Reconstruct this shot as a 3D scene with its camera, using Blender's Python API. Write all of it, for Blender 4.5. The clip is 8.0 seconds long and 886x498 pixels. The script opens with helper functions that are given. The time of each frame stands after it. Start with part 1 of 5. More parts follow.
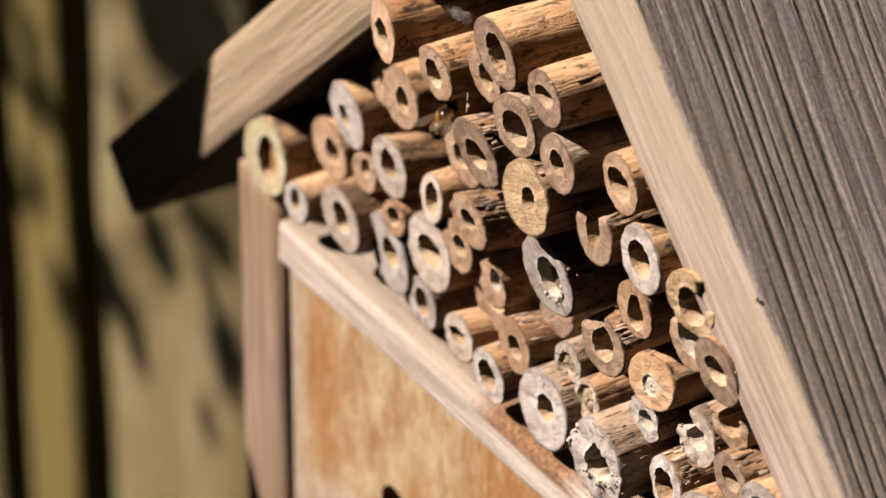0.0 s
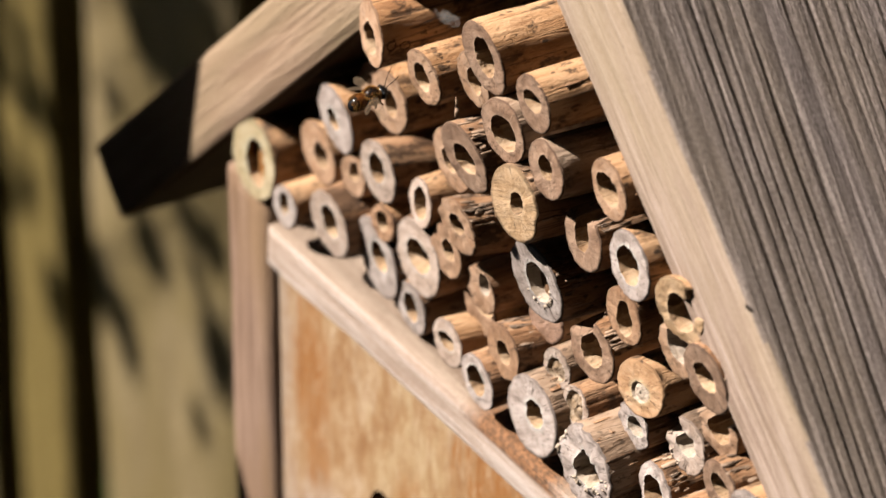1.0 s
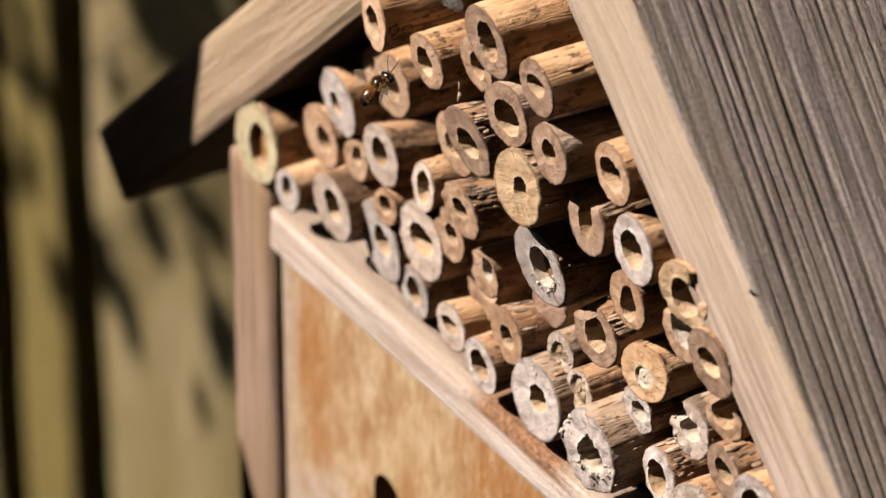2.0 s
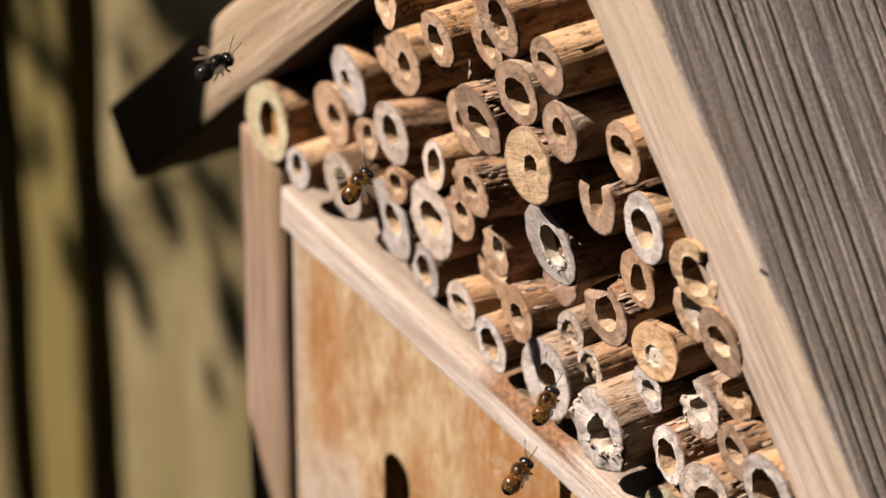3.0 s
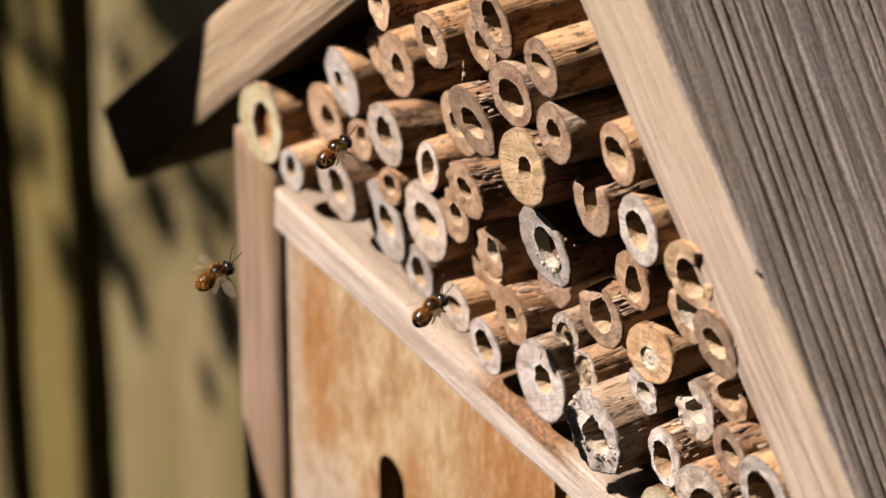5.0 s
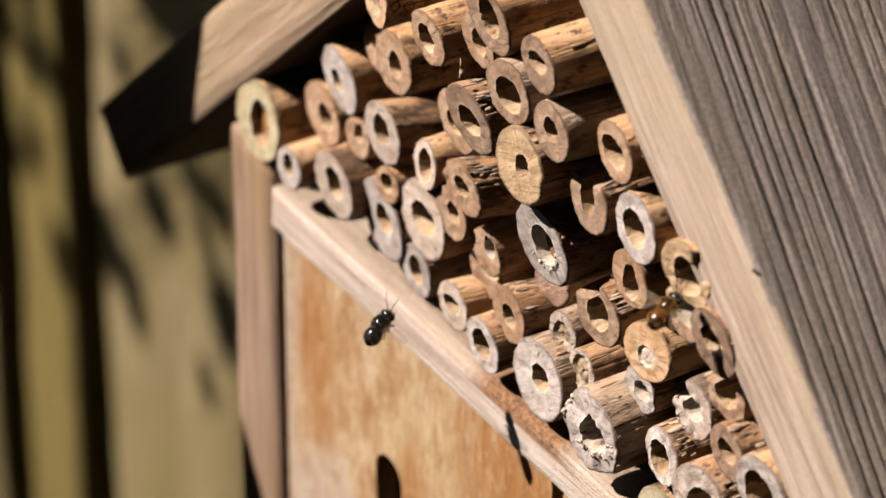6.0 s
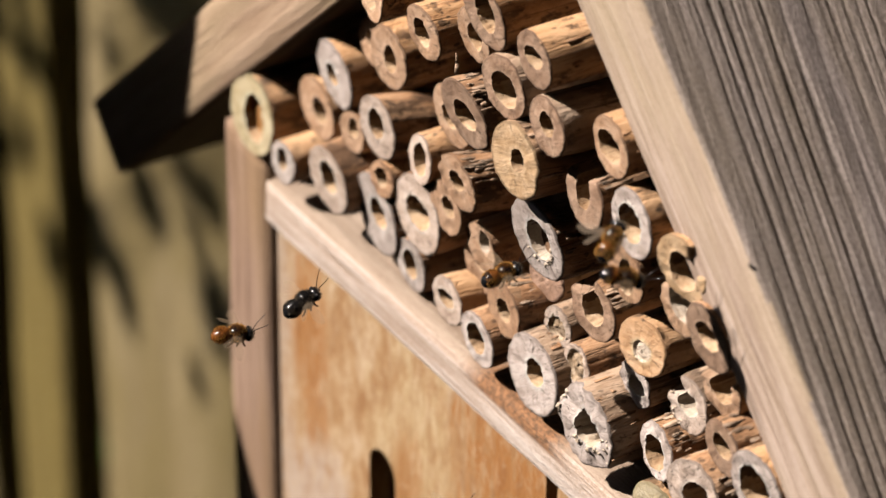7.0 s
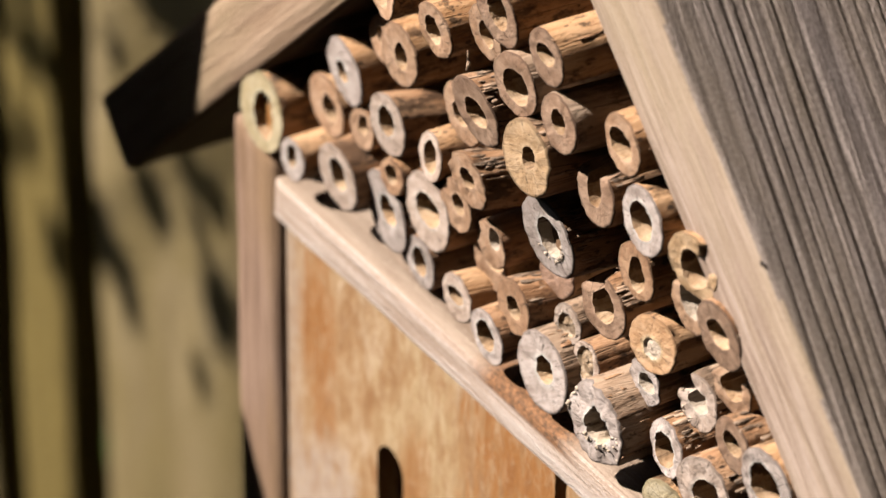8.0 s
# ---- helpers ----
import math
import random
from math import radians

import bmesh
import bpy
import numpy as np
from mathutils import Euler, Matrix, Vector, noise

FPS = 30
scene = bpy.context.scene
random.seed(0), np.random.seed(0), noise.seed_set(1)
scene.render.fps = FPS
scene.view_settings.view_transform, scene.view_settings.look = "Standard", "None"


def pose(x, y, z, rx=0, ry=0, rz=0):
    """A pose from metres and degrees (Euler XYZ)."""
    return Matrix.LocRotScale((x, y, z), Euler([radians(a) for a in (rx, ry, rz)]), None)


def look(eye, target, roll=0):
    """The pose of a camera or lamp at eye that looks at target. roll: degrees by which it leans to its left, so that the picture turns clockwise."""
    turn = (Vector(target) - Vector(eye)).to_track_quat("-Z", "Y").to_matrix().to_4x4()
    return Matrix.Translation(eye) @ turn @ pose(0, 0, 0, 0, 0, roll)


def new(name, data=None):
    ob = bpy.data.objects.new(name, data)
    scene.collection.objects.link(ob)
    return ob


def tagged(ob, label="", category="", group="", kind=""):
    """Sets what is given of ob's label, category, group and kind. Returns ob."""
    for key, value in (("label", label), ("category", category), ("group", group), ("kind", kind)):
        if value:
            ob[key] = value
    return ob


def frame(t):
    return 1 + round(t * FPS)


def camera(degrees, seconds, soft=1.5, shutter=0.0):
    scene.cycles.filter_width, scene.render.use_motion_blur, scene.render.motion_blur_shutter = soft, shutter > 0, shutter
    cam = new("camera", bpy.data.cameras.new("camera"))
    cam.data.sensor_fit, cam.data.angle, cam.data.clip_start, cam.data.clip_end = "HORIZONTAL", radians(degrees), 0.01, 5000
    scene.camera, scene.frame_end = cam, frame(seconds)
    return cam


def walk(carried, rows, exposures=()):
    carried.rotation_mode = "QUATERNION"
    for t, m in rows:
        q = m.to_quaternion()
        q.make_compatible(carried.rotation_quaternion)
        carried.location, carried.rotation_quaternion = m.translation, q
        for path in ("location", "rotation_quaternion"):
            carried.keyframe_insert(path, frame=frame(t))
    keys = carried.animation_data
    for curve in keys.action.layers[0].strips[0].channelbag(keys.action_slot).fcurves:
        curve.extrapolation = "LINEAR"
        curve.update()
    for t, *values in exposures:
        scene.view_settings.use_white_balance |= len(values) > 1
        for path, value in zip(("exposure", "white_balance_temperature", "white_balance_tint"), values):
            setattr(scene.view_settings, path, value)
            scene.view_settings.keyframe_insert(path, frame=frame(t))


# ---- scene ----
# The camera stands before a bee hotel, hand-held, with a long lens.
cam = camera(13.97, 8.0, soft=1.6)
cam.data.dof.use_dof = True
cam.data.dof.focus_distance = 0.792
cam.data.dof.aperture_fstop = 13.5
walk(cam, [
    (0.0, look((0.61900, -0.38634, 1.78342), (0.00575, -0.00416, 1.33581), 0.329)),
    (0.5, look((0.61742, -0.38490, 1.78347), (0.00473, -0.00242, 1.33534), 0.502)),
    (1.0, look((0.61573, -0.38157, 1.78263), (0.00307, 0.00061, 1.33420), 0.371)),
    (1.5, look((0.61447, -0.38133, 1.78366), (0.00341, 0.00104, 1.33322), 0.292)),
    (3.0, look((0.61343, -0.37975, 1.78230), (0.00351, -0.00336, 1.32533), 0.264)),
    (3.5, look((0.61313, -0.38098, 1.78190), (0.00373, -0.00334, 1.32525), 0.359)),
    (4.0, look((0.61215, -0.38133, 1.78249), (0.00399, -0.00238, 1.32529), 0.357)),
    (4.5, look((0.61168, -0.37987, 1.78273), (0.00297, -0.00262, 1.32485), 0.156)),
    (6.0, look((0.61039, -0.37624, 1.77996), (0.00098, 0.00057, 1.32264), 0.196)),
    (6.5, look((0.61030, -0.37732, 1.78059), (0.00246, 0.00107, 1.32249), 0.369)),
    (7.0, look((0.60947, -0.37818, 1.77988), (0.00235, 0.00122, 1.32166), 0.466)),
    (7.5, look((0.60827, -0.38093, 1.78042), (0.00239, -0.00031, 1.32158), 0.802)),
    (8.0, look((0.60899, -0.38202, 1.77975), (0.00238, -0.00149, 1.32180), 0.750)),
])

# ---- light ----
SUN_WAY = Vector((0.421, 0.575, -0.702)).normalized()
world = bpy.data.worlds.new("sky")
scene.world = world
world.use_nodes = True
sky = world.node_tree.nodes.new("ShaderNodeTexSky")
sky.sky_type = "NISHITA"
sky.sun_disc = False
sky.sun_elevation = math.asin(-SUN_WAY.z)
sky.sun_rotation = math.atan2(-SUN_WAY.x, -SUN_WAY.y)
world.node_tree.links.new(sky.outputs[0], world.node_tree.nodes["Background"].inputs[0])
world.node_tree.nodes["Background"].inputs[1].default_value = 0.05
sun = new("sun", bpy.data.lights.new("sun", "SUN"))
sun.data.energy = 5.0
sun.data.angle = radians(0.53)
sun.data.color = (1.0, 0.875, 0.775)
sun.matrix_world = look((0, 0, 5), Vector((0, 0, 5)) + SUN_WAY)
scene.view_settings.exposure = 2.25

# ---- materials ----
def material(name, rough=0.8):
    m = bpy.data.materials.new(name)
    m.use_nodes = True
    m.node_tree.nodes["Principled BSDF"].inputs["Roughness"].default_value = rough
    m.node_tree.nodes["Principled BSDF"].inputs["Specular IOR Level"].default_value = 0.2
    return m


TONE = 0.29  # all colours below are given for bright paint; the weathered place is duller


def toned(c):
    return tuple(v * TONE for v in c)


class Web:
    """Short names for laying out a material's nodes."""

    def __init__(self, m):
        self.t = m.node_tree
        self.bsdf = self.t.nodes["Principled BSDF"]

    def coords(self, scale, random_shift=True, skew=0.0):
        """Object coordinates, stretched, and shifted by a random amount for each object. skew: the grain's slope in the xy plane."""
        tc = self.t.nodes.new("ShaderNodeTexCoord").outputs["Object"]
        if skew:
            sep = self.t.nodes.new("ShaderNodeSeparateXYZ")
            com = self.t.nodes.new("ShaderNodeCombineXYZ")
            self.t.links.new(tc, sep.inputs[0])
            self.t.links.new(sep.outputs[0], com.inputs[0])
            self.t.links.new(self.math("SUBTRACT", sep.outputs[1], self.math("MULTIPLY", sep.outputs[0], skew)), com.inputs[1])
            self.t.links.new(sep.outputs[2], com.inputs[2])
            tc = com.outputs[0]
        if random_shift:
            info = self.t.nodes.new("ShaderNodeObjectInfo").outputs["Random"]
            mul = self.math("MULTIPLY", info, 7.3)
            shift = self.t.nodes.new("ShaderNodeVectorMath")
            shift.operation = "ADD"
            self.t.links.new(tc, shift.inputs[0])
            self.t.links.new(mul, shift.inputs[1])
            tc = shift.outputs[0]
        mp = self.t.nodes.new("ShaderNodeMapping")
        mp.inputs["Scale"].default_value = scale
        self.t.links.new(tc, mp.inputs["Vector"])
        return mp.outputs[0]

    def noise(self, vec, scale, detail=4.0, rough=0.55, warp=0.0):
        n = self.t.nodes.new("ShaderNodeTexNoise")
        n.inputs["Distortion"].default_value = warp
        n.inputs["Scale"].default_value = scale
        n.inputs["Detail"].default_value = detail
        n.inputs["Roughness"].default_value = rough
        self.t.links.new(vec, n.inputs["Vector"])
        return n.outputs["Fac"]

    def spots(self, vec, scale):
        n = self.t.nodes.new("ShaderNodeTexVoronoi")
        n.inputs["Scale"].default_value = scale
        self.t.links.new(vec, n.inputs["Vector"])
        return n.outputs["Distance"]

    def ramp(self, fac, *stops):
        n = self.t.nodes.new("ShaderNodeValToRGB")
        e = n.color_ramp.elements
        while len(e) < len(stops):
            e.new(0.5)
        for s, (p, c) in zip(e, stops):
            s.position = p
            s.color = (c, c, c, 1) if isinstance(c, (int, float)) else (*toned(c), 1)
        self.t.links.new(fac, n.inputs[0])
        return n.outputs[0]

    def mix(self, fac, a, b, blend="MIX"):
        n = self.t.nodes.new("ShaderNodeMix")
        n.data_type = "RGBA"
        n.blend_type = blend
        for i, v in ((0, fac), (6, a), (7, b)):
            if isinstance(v, bpy.types.NodeSocket):
                self.t.links.new(v, n.inputs[i])
            elif i == 0:
                n.inputs[0].default_value = v
            else:
                n.inputs[i].default_value = (*toned(v), 1)
        return n.outputs[2]

    def math(self, op, a, b=0.0):
        n = self.t.nodes.new("ShaderNodeMath")
        n.operation = op
        for i, v in ((0, a), (1, b)):
            if isinstance(v, bpy.types.NodeSocket):
                self.t.links.new(v, n.inputs[i])
            else:
                n.inputs[i].default_value = v
        return n.outputs[0]

    def colour(self, c):
        self.t.links.new(c, self.bsdf.inputs["Base Color"])

    def bump(self, height, dist, strength=1.0):
        n = self.t.nodes.new("ShaderNodeBump")
        n.inputs["Distance"].default_value = dist
        n.inputs["Strength"].default_value = strength
        self.t.links.new(height, n.inputs["Height"])
        self.t.links.new(n.outputs[0], self.bsdf.inputs["Normal"])


def board_wood(name, dark, mid, pale, fine=900.0, coarse=120.0, stain=None, depth=0.0006, rough=0.85, skew=0.0, tint=None, wet=None, nap=1.0):
    """Sawn, weathered board; its grain runs along the object's x axis."""
    m = material(name, rough)
    w = Web(m)
    v = w.coords((0.05, 1, 1), True, skew)
    streak = w.noise(v, fine, 3, 0.6)
    broad = w.noise(v, coarse, 4, 0.6)
    blotch = w.noise(w.coords((0.40, 1, 1)), 20, 6, 0.68)
    c = w.ramp(broad, (0.32, dark), (0.5, mid), (0.70, pale))
    c = w.mix(w.ramp(streak, (0.48, 0.0), (0.66, 0.6)), c, pale)
    c = w.mix(w.ramp(streak, (0.34, 0.6), (0.48, 0.0)), c, dark)
    hair = w.noise(w.coords((0.025, 1, 1), True, skew), fine * 2.6, 2, 0.6)
    c = w.mix(w.ramp(hair, (0.36, 0.5), (0.48, 0.0)), c, dark)
    c = w.mix(w.ramp(hair, (0.54, 0.0), (0.66, 0.35)), c, pale)
    if tint:
        c = w.mix(w.ramp(w.noise(w.coords((0.2, 1, 1)), 45, 4, 0.6), (0.42, 0.0), (0.64, 0.7)), c, tint)
    if stain:
        c = w.mix(w.ramp(blotch, (0.40, 0.0), (0.55, 0.9)), c, stain)
        c = w.mix(w.ramp(blotch, (0.56, 0.0), (0.70, 0.5)), c, tuple(v * 0.6 for v in stain))
    fuzz = w.noise(w.coords((0.45, 1, 1)), 2300, 3, 0.75)
    c = w.mix(w.ramp(fuzz, (0.34, 0.35 * nap), (0.5, 0.0)), c, dark)
    c = w.mix(w.ramp(fuzz, (0.52, 0.0), (0.68, 0.3 * nap)), c, pale)
    if wet:  # (from, to, colour): a brown water stain that grows along the board, on its upper side and over the edge
        sep = w.t.nodes.new("ShaderNodeSeparateXYZ")
        w.t.links.new(w.t.nodes.new("ShaderNodeTexCoord").outputs["Object"], sep.inputs[0])
        ragged = w.math("MULTIPLY", w.math("SUBTRACT", blotch, 0.5), 1.6)
        grow = w.math("DIVIDE", w.math("SUBTRACT", sep.outputs[0], wet[0]), wet[1] - wet[0])
        fade = w.math("DIVIDE", w.math("SUBTRACT", wet[1] + 0.034, sep.outputs[0]), 0.016)
        high = w.math("DIVIDE", w.math("SUBTRACT", sep.outputs[2], 0.0015), 0.0022)
        reach = w.math("ADD", w.math("MINIMUM", w.math("MINIMUM", grow, fade), high), ragged)
        crumb = w.noise(w.coords((0.6, 1, 1)), 900, 3, 0.7)
        fibre = w.ramp(w.math("ADD", w.math("MULTIPLY", crumb, 0.6), w.math("MULTIPLY", fuzz, 0.4)), (0.42, 0.0), (0.60, 1.0))
        low = w.math("ADD", w.math("DIVIDE", w.math("SUBTRACT", -0.0015, sep.outputs[2]), 0.003), w.math("MULTIPLY", w.math("SUBTRACT", streak, 0.5), 4.0))
        c = w.mix(w.ramp(low, (0.0, 0.0), (1.0, 0.75)), c, pale)
        c = w.mix(w.ramp(reach, (0.0, 0.0), (0.6, 0.95)), c, w.mix(fibre, tuple(0.5 * v for v in wet[2]), tuple(1.9 * v for v in wet[2])))
    speck = w.spots(w.coords((1, 1, 1)), 260)
    c = w.mix(w.ramp(speck, (0.03, 0.4), (0.08, 0.0)), c, (0.05, 0.035, 0.025))
    w.colour(c)
    w.bump(w.math("ADD", streak, w.math("ADD", w.math("MULTIPLY", broad, 0.5), w.math("ADD", w.math("MULTIPLY", hair, 0.4), w.math("MULTIPLY", fuzz, 0.35 * nap)))), depth)
    return m


# where the brown water stain lies on the shelf: along it, across its edge, and its colour
SHELF_STAIN = (-0.022, -0.004, (0.25, 0.12, 0.05))
MAT_EDGE = board_wood("weathered_board_edge", (0.31, 0.215, 0.155), (0.565, 0.43, 0.345), (0.76, 0.63, 0.545), 800, 360, tint=(0.59, 0.475, 0.325), nap=0.8)
MAT_EDGE_TAN = board_wood("tan_board_edge", (0.36, 0.24, 0.155), (0.475, 0.33, 0.222), (0.58, 0.43, 0.31), 600, 150, tint=(0.40, 0.315, 0.19))
MAT_GREY = board_wood("grey_weathered_board", (0.185, 0.155, 0.146), (0.450, 0.380, 0.360), (0.690, 0.605, 0.583), 900, 330, depth=0.0005, skew=-0.085, nap=2.2, tint=(0.380, 0.310, 0.239))
MAT_WALL = board_wood("reddish_board", (0.20, 0.120, 0.080), (0.36, 0.238, 0.170), (0.50, 0.352, 0.262), 420, 190, tint=(0.37, 0.235, 0.110))
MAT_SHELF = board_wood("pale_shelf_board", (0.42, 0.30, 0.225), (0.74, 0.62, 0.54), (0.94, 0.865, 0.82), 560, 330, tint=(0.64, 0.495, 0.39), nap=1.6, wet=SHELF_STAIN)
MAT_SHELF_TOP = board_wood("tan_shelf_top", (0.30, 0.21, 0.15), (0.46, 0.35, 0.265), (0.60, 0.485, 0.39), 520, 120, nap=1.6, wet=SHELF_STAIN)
# roof underside: its shade is put into this colour; also used for bark marks
MAT_SHADE_AND_MARK = board_wood("shade_and_mark_brown", (0.05, 0.03, 0.015), (0.11, 0.07, 0.04), (0.19, 0.125, 0.075), 500, 80)
# back board near black: the shade behind the stems is put into its colour
MAT_INSIDE_SHADE = board_wood("inside_shade_board", (0.03, 0.02, 0.014), (0.06, 0.04, 0.027), (0.09, 0.065, 0.045), 500, 90)
MAT_FENCE = board_wood("mossy_fence_board", (0.114, 0.077, 0.015), (0.290, 0.220, 0.056), (0.440, 0.343, 0.112), 300, 70, stain=(0.211, 0.158, 0.034), depth=0.001, tint=(0.334, 0.273, 0.082))
MAT_FENCE_PALE = board_wood("bleached_fence_board", (0.141, 0.101, 0.040), (0.283, 0.217, 0.096), (0.396, 0.317, 0.164), 300, 60, stain=(0.233, 0.180, 0.065), depth=0.001, tint=(0.353, 0.289, 0.162))


def panel_wood():
    """Sawn plywood, cream where rain has bleached it, tanned and rust-stained elsewhere; its grain runs along x."""
    m = material("stained_panel", 0.85)
    w = Web(m)
    sep = w.t.nodes.new("ShaderNodeSeparateXYZ")
    w.t.links.new(w.t.nodes.new("ShaderNodeTexCoord").outputs["Object"], sep.inputs[0])
    side = sep.outputs[1]
    cloud = w.noise(w.coords((0.5, 1, 1), False), 85, 6, 0.7)
    patch = w.noise(w.coords((0.62, 1, 1), False), 34, 5, 0.62)
    streak = w.noise(w.coords((0.10, 1, 1), False), 380, 3, 0.6)
    mottle = w.noise(w.coords((0.55, 1, 1), False), 210, 5, 0.7, 1.2)
    curd = w.noise(w.coords((0.45, 1, 1), False), 330, 3, 0.55, 1.0)
    c = w.ramp(cloud, (0.35, (0.33, 0.165, 0.065)), (0.45, (0.455, 0.275, 0.13)), (0.53, (0.545, 0.38, 0.215)), (0.63, (0.66, 0.51, 0.35)))
    c = w.mix(w.ramp(patch, (0.53, 0.0), (0.64, 0.6)), c, (0.55, 0.45, 0.34))
    up = sep.outputs[0]

    def spot(y0, ry, x0, rx):
        """1 in the middle of an oval place on the panel, 0 at its rim and below 0 outside."""
        a = w.math("DIVIDE", w.math("SUBTRACT", side, y0), ry)
        b = w.math("DIVIDE", w.math("SUBTRACT", up, x0), rx)
        return w.math("SUBTRACT", 1.0, w.math("ADD", w.math("MULTIPLY", a, a), w.math("MULTIPLY", b, b)))

    fine = w.math("ADD", w.math("MULTIPLY", w.math("SUBTRACT", streak, 0.5), 2.4), w.math("MULTIPLY", w.math("SUBTRACT", mottle, 0.5), 2.4))
    rough_edge = w.math("ADD", w.math("ADD", w.math("MULTIPLY", w.math("SUBTRACT", patch, 0.5), 3.0), w.math("MULTIPLY", w.math("SUBTRACT", cloud, 0.5), 2.6)), fine)
    cream = w.math("ADD", spot(-0.005, 0.030, 0.360, 0.030), rough_edge)
    c = w.mix(w.ramp(cream, (0.0, 0.0), (1.0, 0.7)), c, (0.57, 0.43, 0.235))
    bleach = w.math("ADD", w.math("MULTIPLY", w.math("ADD", side, 0.0605), -75.0), w.math("MULTIPLY", rough_edge, 0.5))
    c = w.mix(w.ramp(bleach, (0.0, 0.0), (1.0, 0.8)), c, (0.47, 0.38, 0.305))
    pale = w.math("ADD", spot(-0.052, 0.024, 0.305, 0.034), w.math("MULTIPLY", rough_edge, 0.7))
    c = w.mix(w.ramp(pale, (0.0, 0.0), (0.9, 0.8)), c, (0.53, 0.44, 0.375))
    for place, most in ((spot(-0.0550, 0.011, 0.362, 0.032), 0.95), (spot(-0.0550, 0.006, 0.368, 0.016), 0.95), (spot(0.035, 0.026, 0.366, 0.036), 0.95), (spot(0.037, 0.017, 0.362, 0.028), 0.95), (spot(-0.009, 0.009, 0.340, 0.030), 0.8)):
        rust = w.math("ADD", place, rough_edge)
        c = w.mix(w.ramp(rust, (0.0, 0.0), (0.75, most)), c, (0.40, 0.175, 0.045))
        c = w.mix(w.ramp(rust, (0.8, 0.0), (1.0, most * 0.4)), c, (0.25, 0.095, 0.024))
    c = w.mix(w.ramp(mottle, (0.32, 0.6), (0.48, 0.0)), c, (0.34, 0.165, 0.055))
    c = w.mix(w.ramp(mottle, (0.54, 0.0), (0.70, 0.35)), c, (0.62, 0.47, 0.31))
    c = w.mix(w.ramp(streak, (0.34, 0.35), (0.48, 0.0)), c, (0.36, 0.21, 0.10))
    c = w.mix(w.ramp(curd, (0.34, 0.30), (0.49, 0.0)), c, (0.33, 0.165, 0.06))
    c = w.mix(w.ramp(curd, (0.53, 0.0), (0.70, 0.40)), c, (0.66, 0.51, 0.34))
    w.colour(c)
    w.bump(w.math("ADD", curd, mottle), 0.0002)
    return m


MAT_PANEL = panel_wood()


def end_grain(name, dark, mid, pale, ring=1800.0, rim=True):
    """The sawn end of a stem: faint rings, rays from the pith, saw scratches and grime."""
    m = material(name, 0.9)
    w = Web(m)
    tc = w.t.nodes.new("ShaderNodeTexCoord").outputs["Object"]
    sep = w.t.nodes.new("ShaderNodeSeparateXYZ")
    w.t.links.new(tc, sep.inputs[0])
    x, z = sep.outputs[0], sep.outputs[2]
    r = w.math("SQRT", w.math("ADD", w.math("MULTIPLY", x, x), w.math("MULTIPLY", z, z)))
    ang = w.math("ARCTAN2", z, x)
    info = w.t.nodes.new("ShaderNodeObjectInfo").outputs["Random"]
    com = w.t.nodes.new("ShaderNodeCombineXYZ")
    w.t.links.new(w.math("MULTIPLY", ang, 1.6), com.inputs[0])
    w.t.links.new(w.math("MULTIPLY", r, 45.0), com.inputs[1])
    w.t.links.new(w.math("MULTIPLY", info, 31.0), com.inputs[2])
    rays = w.noise(com.outputs[0], 5.0, 4, 0.7)
    com2 = w.t.nodes.new("ShaderNodeCombineXYZ")
    w.t.links.new(w.math("MULTIPLY", ang, 0.3), com2.inputs[0])
    w.t.links.new(w.math("MULTIPLY", r, 1.0), com2.inputs[1])
    w.t.links.new(w.math("MULTIPLY", info, 17.0), com2.inputs[2])
    rings = w.noise(com2.outputs[0], ring, 2, 0.5)
    grime = w.noise(w.coords((1, 1, 1)), 170, 5, 0.65)
    grit = w.noise(w.coords((1, 1, 1)), 1500, 3, 0.7)
    c = w.ramp(grime, (0.3, dark), (0.48, mid), (0.68, pale))
    c = w.mix(w.ramp(rays, (0.26, 0.45), (0.42, 0.0)), c, dark)
    c = w.mix(w.ramp(rings, (0.35, 0.25), (0.5, 0.0)), c, dark)
    c = w.mix(w.ramp(grit, (0.55, 0.0), (0.75, 0.4)), c, pale)
    c = w.mix(w.ramp(grit, (0.2, 0.5), (0.36, 0.0)), c, dark)
    spin = w.t.nodes.new("ShaderNodeVectorRotate")
    spin.inputs["Axis"].default_value = (0, 1, 0)
    w.t.links.new(tc, spin.inputs["Vector"])
    w.t.links.new(w.math("ADD", w.math("MULTIPLY", info, 2.2), 0.5), spin.inputs["Angle"])
    kerf = w.t.nodes.new("ShaderNodeMapping")
    kerf.inputs["Scale"].default_value = (1, 1, 0.08)
    w.t.links.new(spin.outputs[0], kerf.inputs["Vector"])
    saw = w.noise(kerf.outputs[0], 1150, 2, 0.6)
    c = w.mix(w.ramp(saw, (0.34, 0.34), (0.46, 0.0)), c, dark)
    c = w.mix(w.ramp(saw, (0.55, 0.0), (0.68, 0.30)), c, pale)
    zone = w.t.nodes.new("ShaderNodeAttribute")
    zone.attribute_name = "zone"
    edge = w.math("ADD", zone.outputs["Fac"], w.math("MULTIPLY", w.math("SUBTRACT", grime, 0.5), 0.25))
    if rim:
        c = w.mix(w.ramp(edge, (0.86, 0.0), (0.97, 0.75)), c, tuple(v * 0.45 for v in dark))
        c = w.mix(w.ramp(edge, (0.02, 0.65), (0.20, 0.0)), c, tuple(min(0.8, v * 1.12) for v in pale))
    rift = w.noise(com.outputs[0], 3.1, 1, 0.4)
    line = w.math("ABSOLUTE", w.math("SUBTRACT", rift, 0.52))
